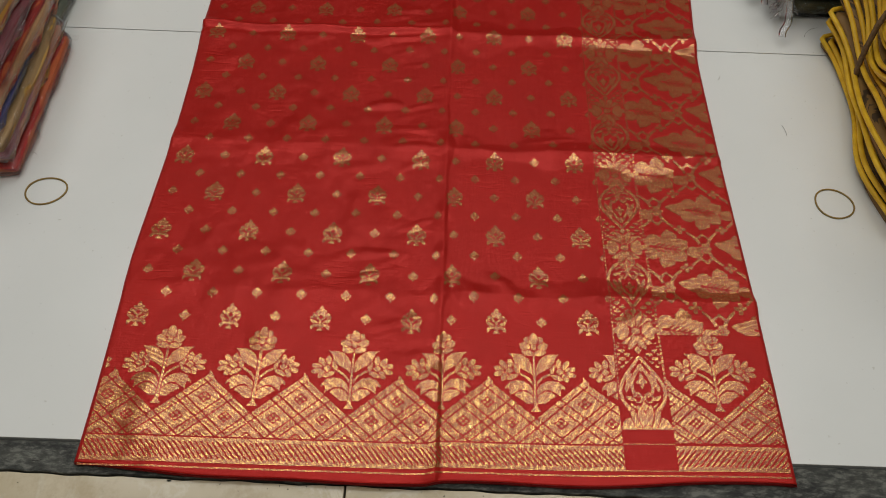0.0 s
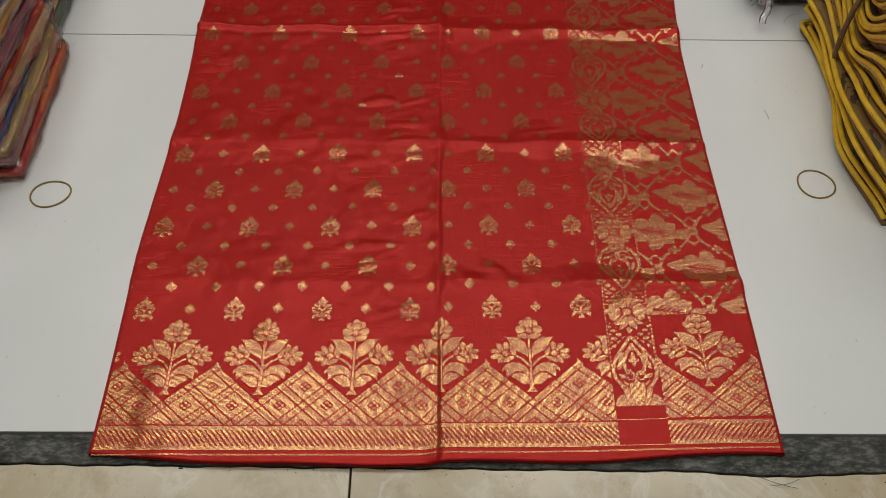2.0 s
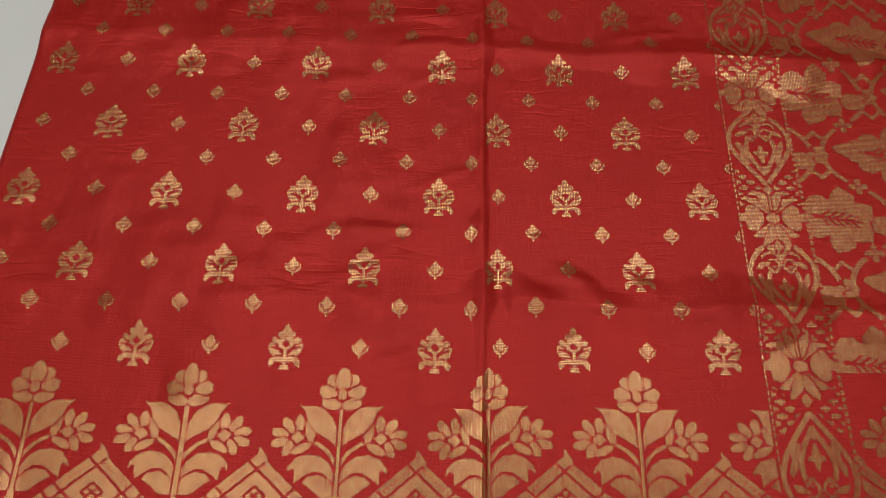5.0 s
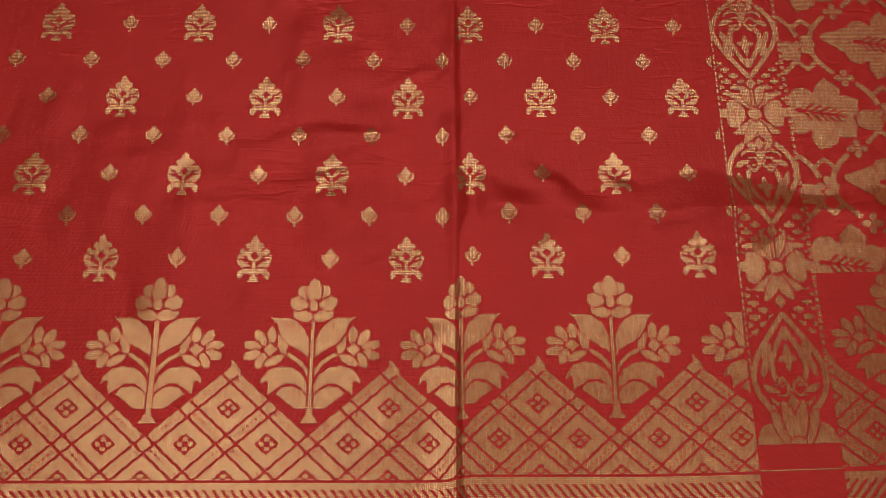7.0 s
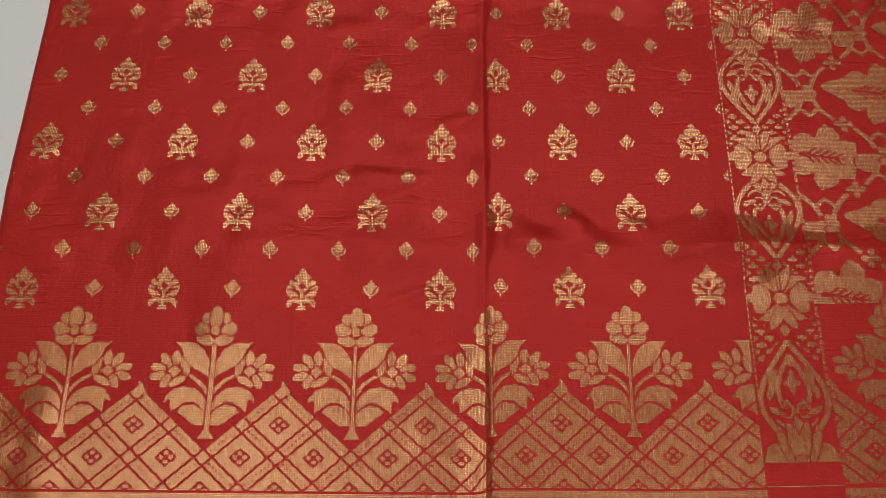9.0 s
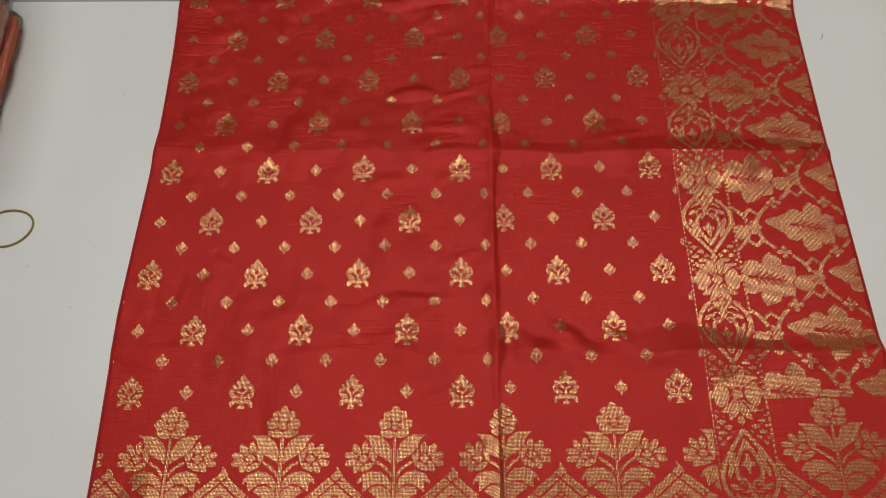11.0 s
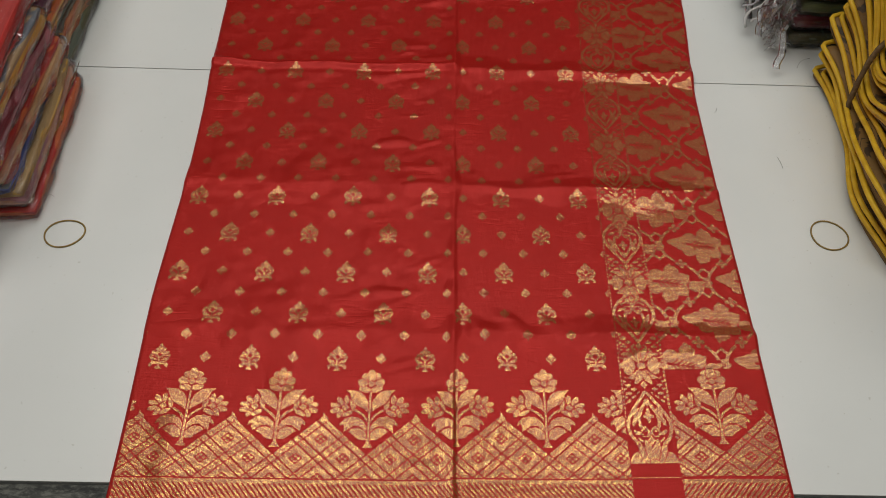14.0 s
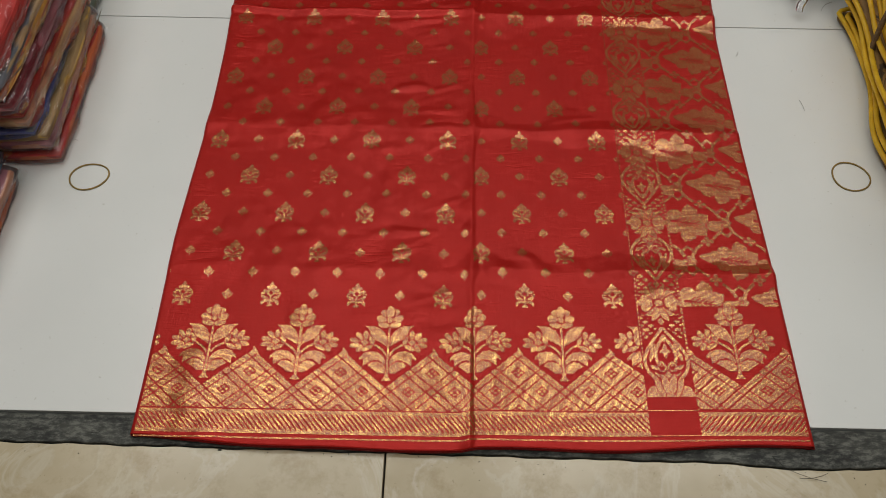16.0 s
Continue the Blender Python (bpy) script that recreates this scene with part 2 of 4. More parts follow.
def part(name, bm, material, parent, label="", smooth=True):
    me = bpy.data.meshes.new(name)
    bm.to_mesh(me)
    bm.free()
    me.materials.append(material)
    if smooth:
        me.polygons.foreach_set("use_smooth", [True] * len(me.polygons))
    ob = new(name, me)
    ob.parent = parent
    if label:
        ob["label"] = label
    return ob


def empty(name, label, category, at=(0, 0, 0), group="", kind=""):
    ob = new(name)
    ob.empty_display_size = 0.02
    ob.location = at
    return tagged(ob, label, category, group, kind)


def box_bm(x0, x1, y0, y1, z0, z1, bevel=0.0, segments=2):
    bm = bmesh.new()
    bmesh.ops.create_cube(bm, size=1.0, matrix=Matrix.LocRotScale(((x0 + x1) / 2, (y0 + y1) / 2, (z0 + z1) / 2), None, (x1 - x0, y1 - y0, z1 - z0)))
    if bevel:
        bmesh.ops.bevel(bm, geom=bm.edges[:], offset=bevel, segments=segments, affect="EDGES", profile=0.5)
    return bm


def tube_mesh(name, points, radius, material, sides=6, closed=False, flat=1.0):
    """A round or flattened strand along points."""
    pts = [Vector(p) for p in points]
    n = len(pts)
    verts, faces = [], []
    for i, p in enumerate(pts):
        a, b = (pts[i - 1], pts[(i + 1) % n]) if closed else (pts[max(i - 1, 0)], pts[min(i + 1, n - 1)])
        t = (b - a).normalized()
        side = t.cross(Vector((0, 0, 1)))
        side = side.normalized() if side.length > 1e-4 else Vector((1, 0, 0))
        up = side.cross(t)
        for k in range(sides):
            g = 2 * math.pi * k / sides
            verts.append(p + side * (radius * math.cos(g)) + up * (radius * flat * math.sin(g)))
    for i in range(n if closed else n - 1):
        for k in range(sides):
            j, l = (i + 1) % n, (k + 1) % sides
            faces.append((i * sides + k, i * sides + l, j * sides + l, j * sides + k))
    if not closed:
        faces += [tuple(range(sides))[::-1], tuple(range((n - 1) * sides, n * sides))]
    return mesh_from(name, verts, faces, material)


def ripple(x, y, seed, scale, waves=9):
    """Soft random undulation, about -1..1."""
    rng = np.random.RandomState(seed)
    out = 0
    for _ in range(waves):
        a, f, p = rng.uniform(0, 2 * math.pi), rng.uniform(0.5, 1.6) / scale, rng.uniform(0, 6.28)
        out = out + np.sin(2 * math.pi * f * (x * math.cos(a) + y * math.sin(a)) + p)
    return out / math.sqrt(waves) / 1.4


def smooth01(t):
    t = np.clip(t, 0, 1)
    return t * t * (3 - 2 * t)


# ---- setting: tiled floor, stone strip, walls, ceiling ----
SLOPE_FAR, SLOPE_NEAR, SLOPE_JOINT = -0.0035, -0.011, -0.020


def strip_far(x):
    return 0.0742 + SLOPE_FAR * x


def strip_near(x):
    return 0.0400 + SLOPE_NEAR * x - 0.0045 * math.exp(-((x - 0.33) / 0.05) ** 2) + 0.0005 * math.sin(x * 61) + 0.0004 * math.sin(x * 173 + 1)


def joint_line(x):
    return 0.6650 + SLOPE_JOINT * x


def slab(name, outline, z0, z1, material, parent, bevel=0.0012):
    bm = bmesh.new()
    low = [bm.verts.new((x, y, z0)) for x, y in outline]
    face = bm.faces.new(low)
    bm.normal_update()
    if face.normal.z < 0:
        bmesh.ops.reverse_faces(bm, faces=[face])
    res = bmesh.ops.extrude_face_region(bm, geom=[face])
    bmesh.ops.translate(bm, verts=[v for v in res["geom"] if isinstance(v, bmesh.types.BMVert)], vec=(0, 0, z1 - z0))
    bm.normal_update()
    top = [e for e in bm.edges if all(abs(v.co.z - z1) < 1e-6 for v in e.verts)]
    if bevel:
        bmesh.ops.bevel(bm, geom=top, offset=bevel, segments=2, affect="EDGES", profile=0.5)
    bmesh.ops.recalc_face_normals(bm, faces=bm.faces[:])
    return part(name, bm, material, parent, smooth=False)


floor = new("floor", mesh_from("floor", [(-3.2, -3, -0.012), (3.2, -3, -0.012), (3.2, 4, -0.012), (-3.2, 4, -0.012)], [(0, 1, 2, 3)], M_GROUT, smooth=False))
tagged(floor, "white glossy floor tiles with a dark stone strip and cream marbled tiles", "floor", kind="structure")
GAP = 0.0009
JOINTS_X = [-2.0, -1.4915, -0.8925, -0.2935, 0.3055, 0.9045, 1.5035, 2.0]
ROW_ENDS = [(lambda x: strip_far(x), joint_line), (joint_line, lambda x: joint_line(x) + 0.6), (lambda x: joint_line(x) + 0.6, lambda x: joint_line(x) + 1.2), (lambda x: joint_line(x) + 1.2, lambda x: joint_line(x) + 1.8)]
for lo, hi in ROW_ENDS:
    for xa, xb in zip(JOINTS_X[:-1], JOINTS_X[1:]):
        xa2, xb2 = xa + GAP, xb - GAP
        slab("white_tile", [(xa2, lo(xa2) + GAP), (xb2, lo(xb2) + GAP), (xb2, hi(xb2) - GAP), (xa2, hi(xa2) - GAP)], -0.010, 0.0, M_WHITE, floor, 0.0005)
for xa, xb in zip([-1.6, -0.75, 0.62], [-0.75, 0.62, 1.6]):
    xs = np.linspace(xa + 0.0006, xb - 0.0006, 260)
    line = [(x, strip_near(x)) for x in xs] + [(x, strip_far(x) - 0.0012) for x in xs[::-1]]
    slab("strip_stone", line, -0.011, -0.0008, M_STONE, floor, 0.0012)
for xa, xb in zip([-2.0, -1.28, -0.68, -0.080, 0.52, 1.12], [-1.28, -0.68, -0.080, 0.52, 1.12, 2.0]):
    for k in range(3):
        xs = np.linspace(xa + 0.001, xb - 0.001, 120)
        top = [(x, strip_near(x) - 0.0014) for x in xs[::-1]] if k == 0 else [(xs[-1], 0.045 - 0.6 * k - 0.001), (xs[0], 0.045 - 0.6 * k - 0.001)]
        slab("cream_tile", [(xs[0], 0.045 - 0.6 * (k + 1) + 0.001), (xs[-1], 0.045 - 0.6 * (k + 1) + 0.001)] + top, -0.011, -0.0022, M_BEIGE, floor, 0.0007)


def wall(name, x0, x1, y0, y1, z0, z1, material):
    ob = part(name, box_bm(x0, x1, y0, y1, z0, z1), material, None, smooth=False)
    return tagged(ob, "plain unseen matt wall added to close the room", "wall", kind="structure")


# unseen room shell, added; its dark north side dims what the gold reflects
wall("wall_north", -3.1, 3.1, 2.75, 2.85, -0.012, CEILING, M_DARKWALL)
wall("wall_south", -3.1, 3.1, -2.8, -2.7, -0.012, CEILING, M_WALL)
wall("wall_west", -3.1, -3.0, -2.7, 2.75, -0.012, CEILING, M_WALL)
wall("wall_east", 3.0, 3.1, -2.7, 2.75, -0.012, CEILING, M_WALL)
ceiling = part("ceiling", box_bm(-3.1, 3.1, -2.8, 2.85, CEILING, CEILING + 0.1), M_CEIL, None, smooth=False)
tagged(ceiling, "plain unseen brown ceiling added above the shop floor", "ceiling", kind="structure")

# ---- the sari: cloth surface as a function of its own flat pattern ----
U_LEFT, U_RIGHT, V_END = -0.336, 0.335, 1.42
CREASES = [0.245, 0.4565, 0.667, 0.886]
U_CREASE = 0.006


def front(u):
    return 0.0392 + 0.0095 * smooth01((-u - 0.16) / 0.17) + 0.004 * smooth01((u - 0.15) / 0.18) + 0.0012 * np.sin(u * 31)


def wrinkles():
    rng = random.Random(41)
    out = []
    for k in range(16):
        out.append((-0.035 + rng.uniform(-0.035, 0.020), rng.uniform(0.12, 0.86), rng.uniform(0.012, 0.030), rng.uniform(-0.1, 0.55), rng.uniform(0.0004, 0.0010)))
    for k in range(12):
        out.append((rng.uniform(0.03, 0.20), rng.choice((0.228, 0.27, 0.29, 0.43, 0.48)) + rng.uniform(-0.012, 0.012), rng.uniform(0.014, 0.034), rng.uniform(-0.7, 0.5), rng.uniform(0.0004, 0.0011)))
    return out


WRINKLES = wrinkles()


def sheet(u, v):
    """Pattern coordinates to the cloth's resting place."""
    u, v = np.asarray(u, float), np.asarray(v, float)
    side = smooth01((u - U_CREASE + 0.012) / 0.024)
    rise = smooth01((v - 0.80) / 0.30)
    x = u - 0.006 * smooth01((u + 0.012) / 0.036) + 0.010 * smooth01((u - 0.12) / 0.21) * (1 - 0.35 * smooth01((v - 0.2) / 0.3)) + 0.014 * smooth01((v - 0.60) / 0.25) * np.clip(u / 0.33, 0, 1) - 0.008 * smooth01((v - 0.45) / 0.40) * np.clip(-u / 0.33, 0, 1)
    x = x - 0.005 * np.exp(-((v - 0.30) / 0.13) ** 2) * smooth01((-u - 0.22) / 0.11)
    y = v + (0.0030 * side + 0.0045 * smooth01((u - 0.10) / 0.22)) * (1 - smooth01((v - 0.20) / 0.30))
    z = np.full_like(u, 0.0095) + 0.0 * v
    tilt = -0.018 * (u + 0.0)
    for k, c0 in enumerate(CREASES):
        c = c0 + tilt + (0.003 if k == 2 else 0.0) + 0.0018 * np.sin(u * 40 + k)
        d = v - c
        amp = (0.0042 + 0.0042 * side + 0.0032 * smooth01((u - 0.10) / 0.12)) * (1.0 + 0.8 * (k == 3))
        near = np.exp(-np.sqrt(d * d + 0.0012 ** 2) / 0.035)
        far = np.exp(-np.sqrt(d * d + 0.0012 ** 2) / (0.050 - 0.016 * side))
        z = z + amp * (np.where(d < 0, near, far) - 0.16)
    # upright fold down the middle
    e = np.sqrt((u - U_CREASE) ** 2 + 0.0015 ** 2)
    z = z + (0.0038 + 0.0040 * np.exp(-(v / 0.14) ** 2)) * np.exp(-e / (0.0075 + 0.005 * np.exp(-(v / 0.14) ** 2)))
    z = z - 0.0018 * np.exp(-((u - U_CREASE - 0.014) / 0.006) ** 2) * smooth01((v - 0.16) / 0.1)
    z = z - 0.0030 * smooth01((0.0475 - v) / 0.009)
    # slack and small puckers
    z = z + 0.0016 * ripple(u, v, 3, 0.16) + 0.0007 * ripple(u, v, 8, 0.060) + 0.00046 * ripple(u, v, 12, 0.030, 14) + 0.00012 * ripple(u * 0.4, v, 31, 0.028, 12)
    roll = v - (0.674 + tilt + 0.0018 * np.sin(u * 40 + 2))
    z = z + 0.0034 * (1 - side) * np.exp(-(roll / 0.0042) ** 2) - 0.0012 * (1 - side) * np.exp(-((roll + 0.011) / 0.005) ** 2)
    pucker = np.exp(-((u + 0.055) / 0.05) ** 2) * (0.4 + 0.6 * smooth01((v - 0.12) / 0.1))
    z = z + 0.0022 * pucker * np.maximum(0, ripple(u * 0.35, v, 21, 0.03) - 0.35)
    dent = np.exp(-((u - 0.075) / 0.05) ** 2 - ((v - 0.262) / 0.02) ** 2)
    z = z + 0.0016 * dent * np.sin(2 * math.pi * (u + 0.8 * v) / 0.045)
    # short pressed wrinkles beside the upright fold and under the cross folds
    for wu, wv, length, turn, h in WRINKLES:
        c, s = math.cos(turn), math.sin(turn)
        along, across = (u - wu) * c + (v - wv) * s, (v - wv) * c - (u - wu) * s
        z = z + h * np.exp(-(along / length) ** 2) * (np.exp(-(across / 0.0034) ** 2) - 0.7 * np.exp(-((across + 0.006) / 0.004) ** 2))
    # far part gathered and raised
    pull = smooth01((v - 0.85) / 0.16)
    x = x * (1 - np.where(u > 0, 0.205, 0.238) * pull) + 0.006 * pull
    z = z + 0.052 * rise * (1 - 0.9 * smooth01((v - 1.16) / 0.24)) * (1 - 0.45 * (np.abs(u) / 0.33) ** 2)
    z = z + 0.011 * rise * np.sin(2 * math.pi * (u * 4.6 + 1.6 * np.abs(v - 0.85)) + 0.6) * np.exp(-((v - 1.0) / 0.16) ** 2)
    lump = np.exp(-((v - 0.865) / 0.03) ** 2) * (u < 0.02)
    z = z + 0.0035 * lump * np.sin(2 * math.pi * (u + 0.3 * v) / 0.12)
    z = np.maximum(z, 0.0074)
    # rolled side folds
    for edge in (u - U_LEFT, U_RIGHT - u):
        r = 0.006
        q = np.clip(r - edge, 0, r)
        z = z - (r - np.sqrt(np.maximum(r * r - q * q, 0))) * 1.1
    return np.stack([x, y, z], -1)


def on_sheet(u, v, lift):
    h = 0.0008
    p = sheet(u, v)
    n = np.cross(sheet(u + h, v) - sheet(u - h, v), sheet(u, v + h) - sheet(u, v - h))
    return p + n / np.linalg.norm(n, axis=-1, keepdims=True) * lift


sari = empty("sari", "folded red satin sari with gold woven motifs on white tiles", "sari", (0, 0, 0))


def cloth_mesh(name, u0, u1, nu, nv, v1, drop, material, back=0.0):
    us = np.linspace(u0, u1, nu)
    rows = np.linspace(0, 1, nv)
    uu = np.repeat(us[None, :], nv, 0)
    f = front(uu) + back
    vv = f + (v1 - f) * rows[:, None]
    p = sheet(uu, vv)
    p[..., 2] -= drop
    bot = p.copy()
    bot[..., 2] -= 0.0009
    verts = np.concatenate([p.reshape(-1, 3), bot.reshape(-1, 3)])
    idx = np.arange(nu * nv).reshape(nv, nu)
    a, b, c, d = idx[:-1, :-1].ravel(), idx[:-1, 1:].ravel(), idx[1:, 1:].ravel(), idx[1:, :-1].ravel()
    n = nu * nv
    faces = np.concatenate([np.stack([a, b, c, d], 1), np.stack([d, c, b, a], 1) + n])
    rim = np.concatenate([idx[0, :], idx[1:, -1], idx[-1, -2::-1], idx[-2:0:-1, 0]])
    nxt = np.roll(rim, -1)
    faces = np.concatenate([faces, np.stack([rim, rim + n, nxt + n, nxt], 1)])
    uv = np.stack([uu.ravel(), vv.ravel()], 1)
    return mesh_from(name, verts, faces, material, np.concatenate([uv, uv]))


top_fold = part_mesh("top_fold", cloth_mesh("top_fold", U_LEFT, U_RIGHT, 330, 640, V_END, 0.0, M_SATIN, 0.0016), sari)
# lower layers of the same cloth, their shade put into the red
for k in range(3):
    part_mesh("under_fold", cloth_mesh("under_fold", U_LEFT + 0.002 + 0.0015 * (k % 2), U_RIGHT - 0.001 - 0.002 * (k % 2), 60, 160, V_END - 0.02 * k, 0.0020 + 0.0019 * k, M_UNDER_SHADED, (0.0006, 0.0030, 0.0012)[k]), sari, "lower layer of the folded sari, shade in its darker red")

# ---- woven gold figures: drawn on the thread grid, millimetres ----
CELL = 0.75


def over(m, e):
    """Lays a figure over others with one thread of ground left round it."""
    g = e.copy()
    g[1:] |= e[:-1]
    g[:-1] |= e[1:]
    g[:, 1:] |= e[:, :-1]
    g[:, :-1] |= e[:, 1:]
    g[1:, 1:] |= e[:-1, :-1]
    g[:-1, 1:] |= e[1:, :-1]
    return (m & ~g) | e


def oval(X, Y, cx, cy, rx, ry, turn=0.0):
    c, s = math.cos(radians(turn)), math.sin(radians(turn))
    dx, dy = X - cx, Y - cy
    return ((dx * c + dy * s) / rx) ** 2 + ((dy * c - dx * s) / ry) ** 2 < 1


def blade(X, Y, x0, y0, x1, y1, w, bend=0.0):
    """A pointed leaf from one end to the other, w wide, bowed by bend."""
    length = math.hypot(x1 - x0, y1 - y0)
    c, s = (x1 - x0) / length, (y1 - y0) / length
    t = ((X - x0) * c + (Y - y0) * s) / length
    o = (Y - y0) * c - (X - x0) * s
    tt = np.clip(t, 0, 1)
    return (t > 0) & (t < 1) & (np.abs(o - bend * 4 * tt * (1 - tt)) < w / 2 * np.sin(math.pi * tt) ** 0.7)


def line(X, Y, x0, y0, x1, y1, w, bend=0.0):
    length = math.hypot(x1 - x0, y1 - y0)
    c, s = (x1 - x0) / length, (y1 - y0) / length
    t = ((X - x0) * c + (Y - y0) * s) / length
    o = (Y - y0) * c - (X - x0) * s
    tt = np.clip(t, 0, 1)
    return (t > 0) & (t < 1) & (np.abs(o - bend * 4 * tt * (1 - tt)) < w / 2)


def bud(X, Y):
    A = np.abs(X)
    m = oval(X, Y, 0, -0.6, 4.8, 3.4) | oval(A, Y, 3.6, 0.6, 1.7, 2.6, -20)
    m = over(m, (A / 4.0 + np.abs(Y - 2.4) / 5.2 < 1.0))
    return m | line(X, Y, 0, -6.2, 0, -3, 1.7)


def flower(X, Y):
    A = np.abs(X)
    # pointed crown with shoulders, a red lozenge at its heart
    crown = blade(X, Y, 0, 2.0, 0, 16.2, 6.2) | oval(A, Y, 3.7, 8.9, 2.2, 2.1, 40) | oval(A, Y, 6.8, 4.8, 2.8, 2.0, 25) | oval(X, Y, 0, 3.4, 5.2, 4.8)
    crown &= ~(A / 2.6 + np.abs(Y - 2.6) / 2.9 < 1.0)
    # cupping side petals and the hooked leaves below
    m = oval(A, Y, 7.9, -0.9, 2.5, 5.0, -20) | blade(A, Y, 1.0, -7.2, 9.4, 0.5, 5.0, -0.8)
    m = over(m, crown)
    m &= ~line(A, Y, 9.4, 0.6, 1.3, -4.4, 1.1, -1.0)
    hook = oval(A, Y, 5.4, -8.4, 4.6, 2.6, -12) | blade(A, Y, 7.2, -6.6, 9.0, -12.8, 3.6)
    m = over(m, hook & ~oval(A, Y, 4.2, -11.0, 2.4, 2.1))
    stem = line(X, Y, 0, -13.4, 0, -0.6, 2.2) | ((Y > -14.2) & (Y < -11.2) & (A < 3.4 + (Y + 11.2) * -0.3 - 1.0))
    return m | stem


def poly(X, Y, points):
    """Inside of a closed outline."""
    m = np.zeros(X.shape, bool)
    for (x0, y0), (x1, y1) in zip(points, points[1:] + points[:1]):
        if y0 != y1:
            m ^= ((Y >= min(y0, y1)) & (Y < max(y0, y1)) & (X < x0 + (Y - y0) * (x1 - x0) / (y1 - y0)))
    return m


def plant(X, Y):
    A = np.abs(X)
    # flared foot, lowest leaf pair, then the broad pair with a torn tip
    m = poly(A, Y, [(0.8, 8.6), (9.0, 8.4), (14.5, 13.0), (20.4, 17.0), (16.5, 21.0), (10.5, 21.6), (5.0, 19.0), (1.0, 14.0)])
    broad = poly(A, Y, [(1.0, 16.0), (1.6, 22.0), (5.0, 28.4), (11.0, 32.6), (18.0, 33.6), (24.5, 31.6), (29.2, 26.5), (29.8, 22.8), (27.0, 24.8), (25.2, 24.2), (25.0, 16.6), (20.5, 19.8), (15.5, 23.0), (9.5, 23.2), (5.0, 20.0)])
    m = over(m, broad)
    # side flower: stalk, pointed calyx and a fan of round petals
    m = over(m, line(A, Y, 0.8, 27.0, 16.0, 41.0, 2.5, 2.2))
    side = blade(A, Y, 16.6, 39.0, 20.2, 54.0, 5.4, 0.6)
    for px, py, rx, ry, turn in ((24.6, 52.0, 2.9, 5.4, 0), (31.2, 50.6, 5.6, 3.0, 58), (35.8, 45.8, 5.4, 2.9, 14), (35.6, 40.2, 5.4, 2.9, -14), (30.4, 36.6, 2.8, 5.0, 28), (22.4, 37.0, 6.2, 2.6, -28)):
        side = over(side, oval(A, Y, px, py, rx, ry, turn))
    side = over(side, (np.abs(A - 25.0) / 4.4 + np.abs(Y - 43.6) / 4.0 < 1.0))
    m = over(m, side)
    # upper leaves, tips turned outwards
    m = over(m, poly(A, Y, [(1.2, 37.5), (2.2, 50.0), (5.6, 57.0), (11.0, 61.6), (16.5, 63.2), (25.8, 63.4), (21.8, 59.0), (19.6, 53.0), (15.5, 47.6), (8.5, 43.6), (4.0, 41.0)]))
    stem = line(X, Y, 0, 6, 0, 64, 2.6) | ((Y > 0) & (Y < 10) & (A < 1.7 + np.clip(5.6 - Y, 0, 5.6) * 0.62))
    m = over(m, stem)
    head = oval(A, Y, 6.4, 64.6, 6.4, 3.5, 14)
    head = over(head, oval(A, Y, 9.6, 72.2, 4.7, 4.5, 10) | blade(A, Y, 2.0, 70.0, 14.4, 74.6, 5.0))
    head = over(head, oval(A, Y, 6.2, 79.6, 3.9, 3.9) | blade(A, Y, 1.0, 73.0, 7.6, 82.0, 4.6))
    head = over(head, oval(X, Y, 0, 84.0, 3.5, 3.6) | blade(X, Y, 0, 71.0, 0, 88.0, 9.4))
    head = over(head, oval(X, Y, 0, 70.8, 2.9, 3.5))
    return over(m, head)


HX, HY = 23.6, 20.6


def diamonds(X, Y):
    """Zigzag field of stepped lozenges; X from a peak, Y up from the lower line."""
    dx = (X + 2 * HX) % (4 * HX) - 2 * HX
    a = ((dx / HX + Y / HY) + 1) % 2 - 1
    b = ((dx / HX - Y / HY) + 1) % 2 - 1
    A, B = np.abs(a), np.abs(b)
    D = np.maximum(A, B)
    strip = D > 0.80
    m = strip | (D < 0.70)
    m &= ~(((A > 0.70) & (A < 0.80)) | ((B > 0.70) & (B < 0.80)))
    hole = ((A > 0.955) & (np.abs((b * 5 + 0.5) % 1 - 0.5) < 0.19) & (B < 0.71)) | ((B > 0.955) & (np.abs((a * 5 + 0.5) % 1 - 0.5) < 0.19) & (A < 0.71))
    m &= ~hole
    m &= ~(D < 0.31)
    petal = ((A - 0.13) / 0.10) ** 2 + ((B - 0.13) / 0.10) ** 2 < 1
    m |= petal
    peak = 3.21 * HY - np.abs(dx) * HY / HX
    m &= (Y > 0.4) & (Y < peak)
    flag = (dx > -0.3) & (dx < 5.5) & (Y > 3.15 * HY - dx) & (Y < 3.15 * HY + 5.5 - dx * 1.2)
    return m | flag


def slanting(X, Y, lean):
    """The border's lower band: fine slanting bars between plain rails, Y from 0 to 22."""
    Y = Y * 22 / 24.4
    s = (X + lean * (Y - 11) * 0.95) % 5.2
    m = ~((s < 2.0) & (Y > 2.8 + 1.4 * ((X // 2.6) % 2)) & (Y < 18.6))
    return m & (Y > 0) & (Y < 22)


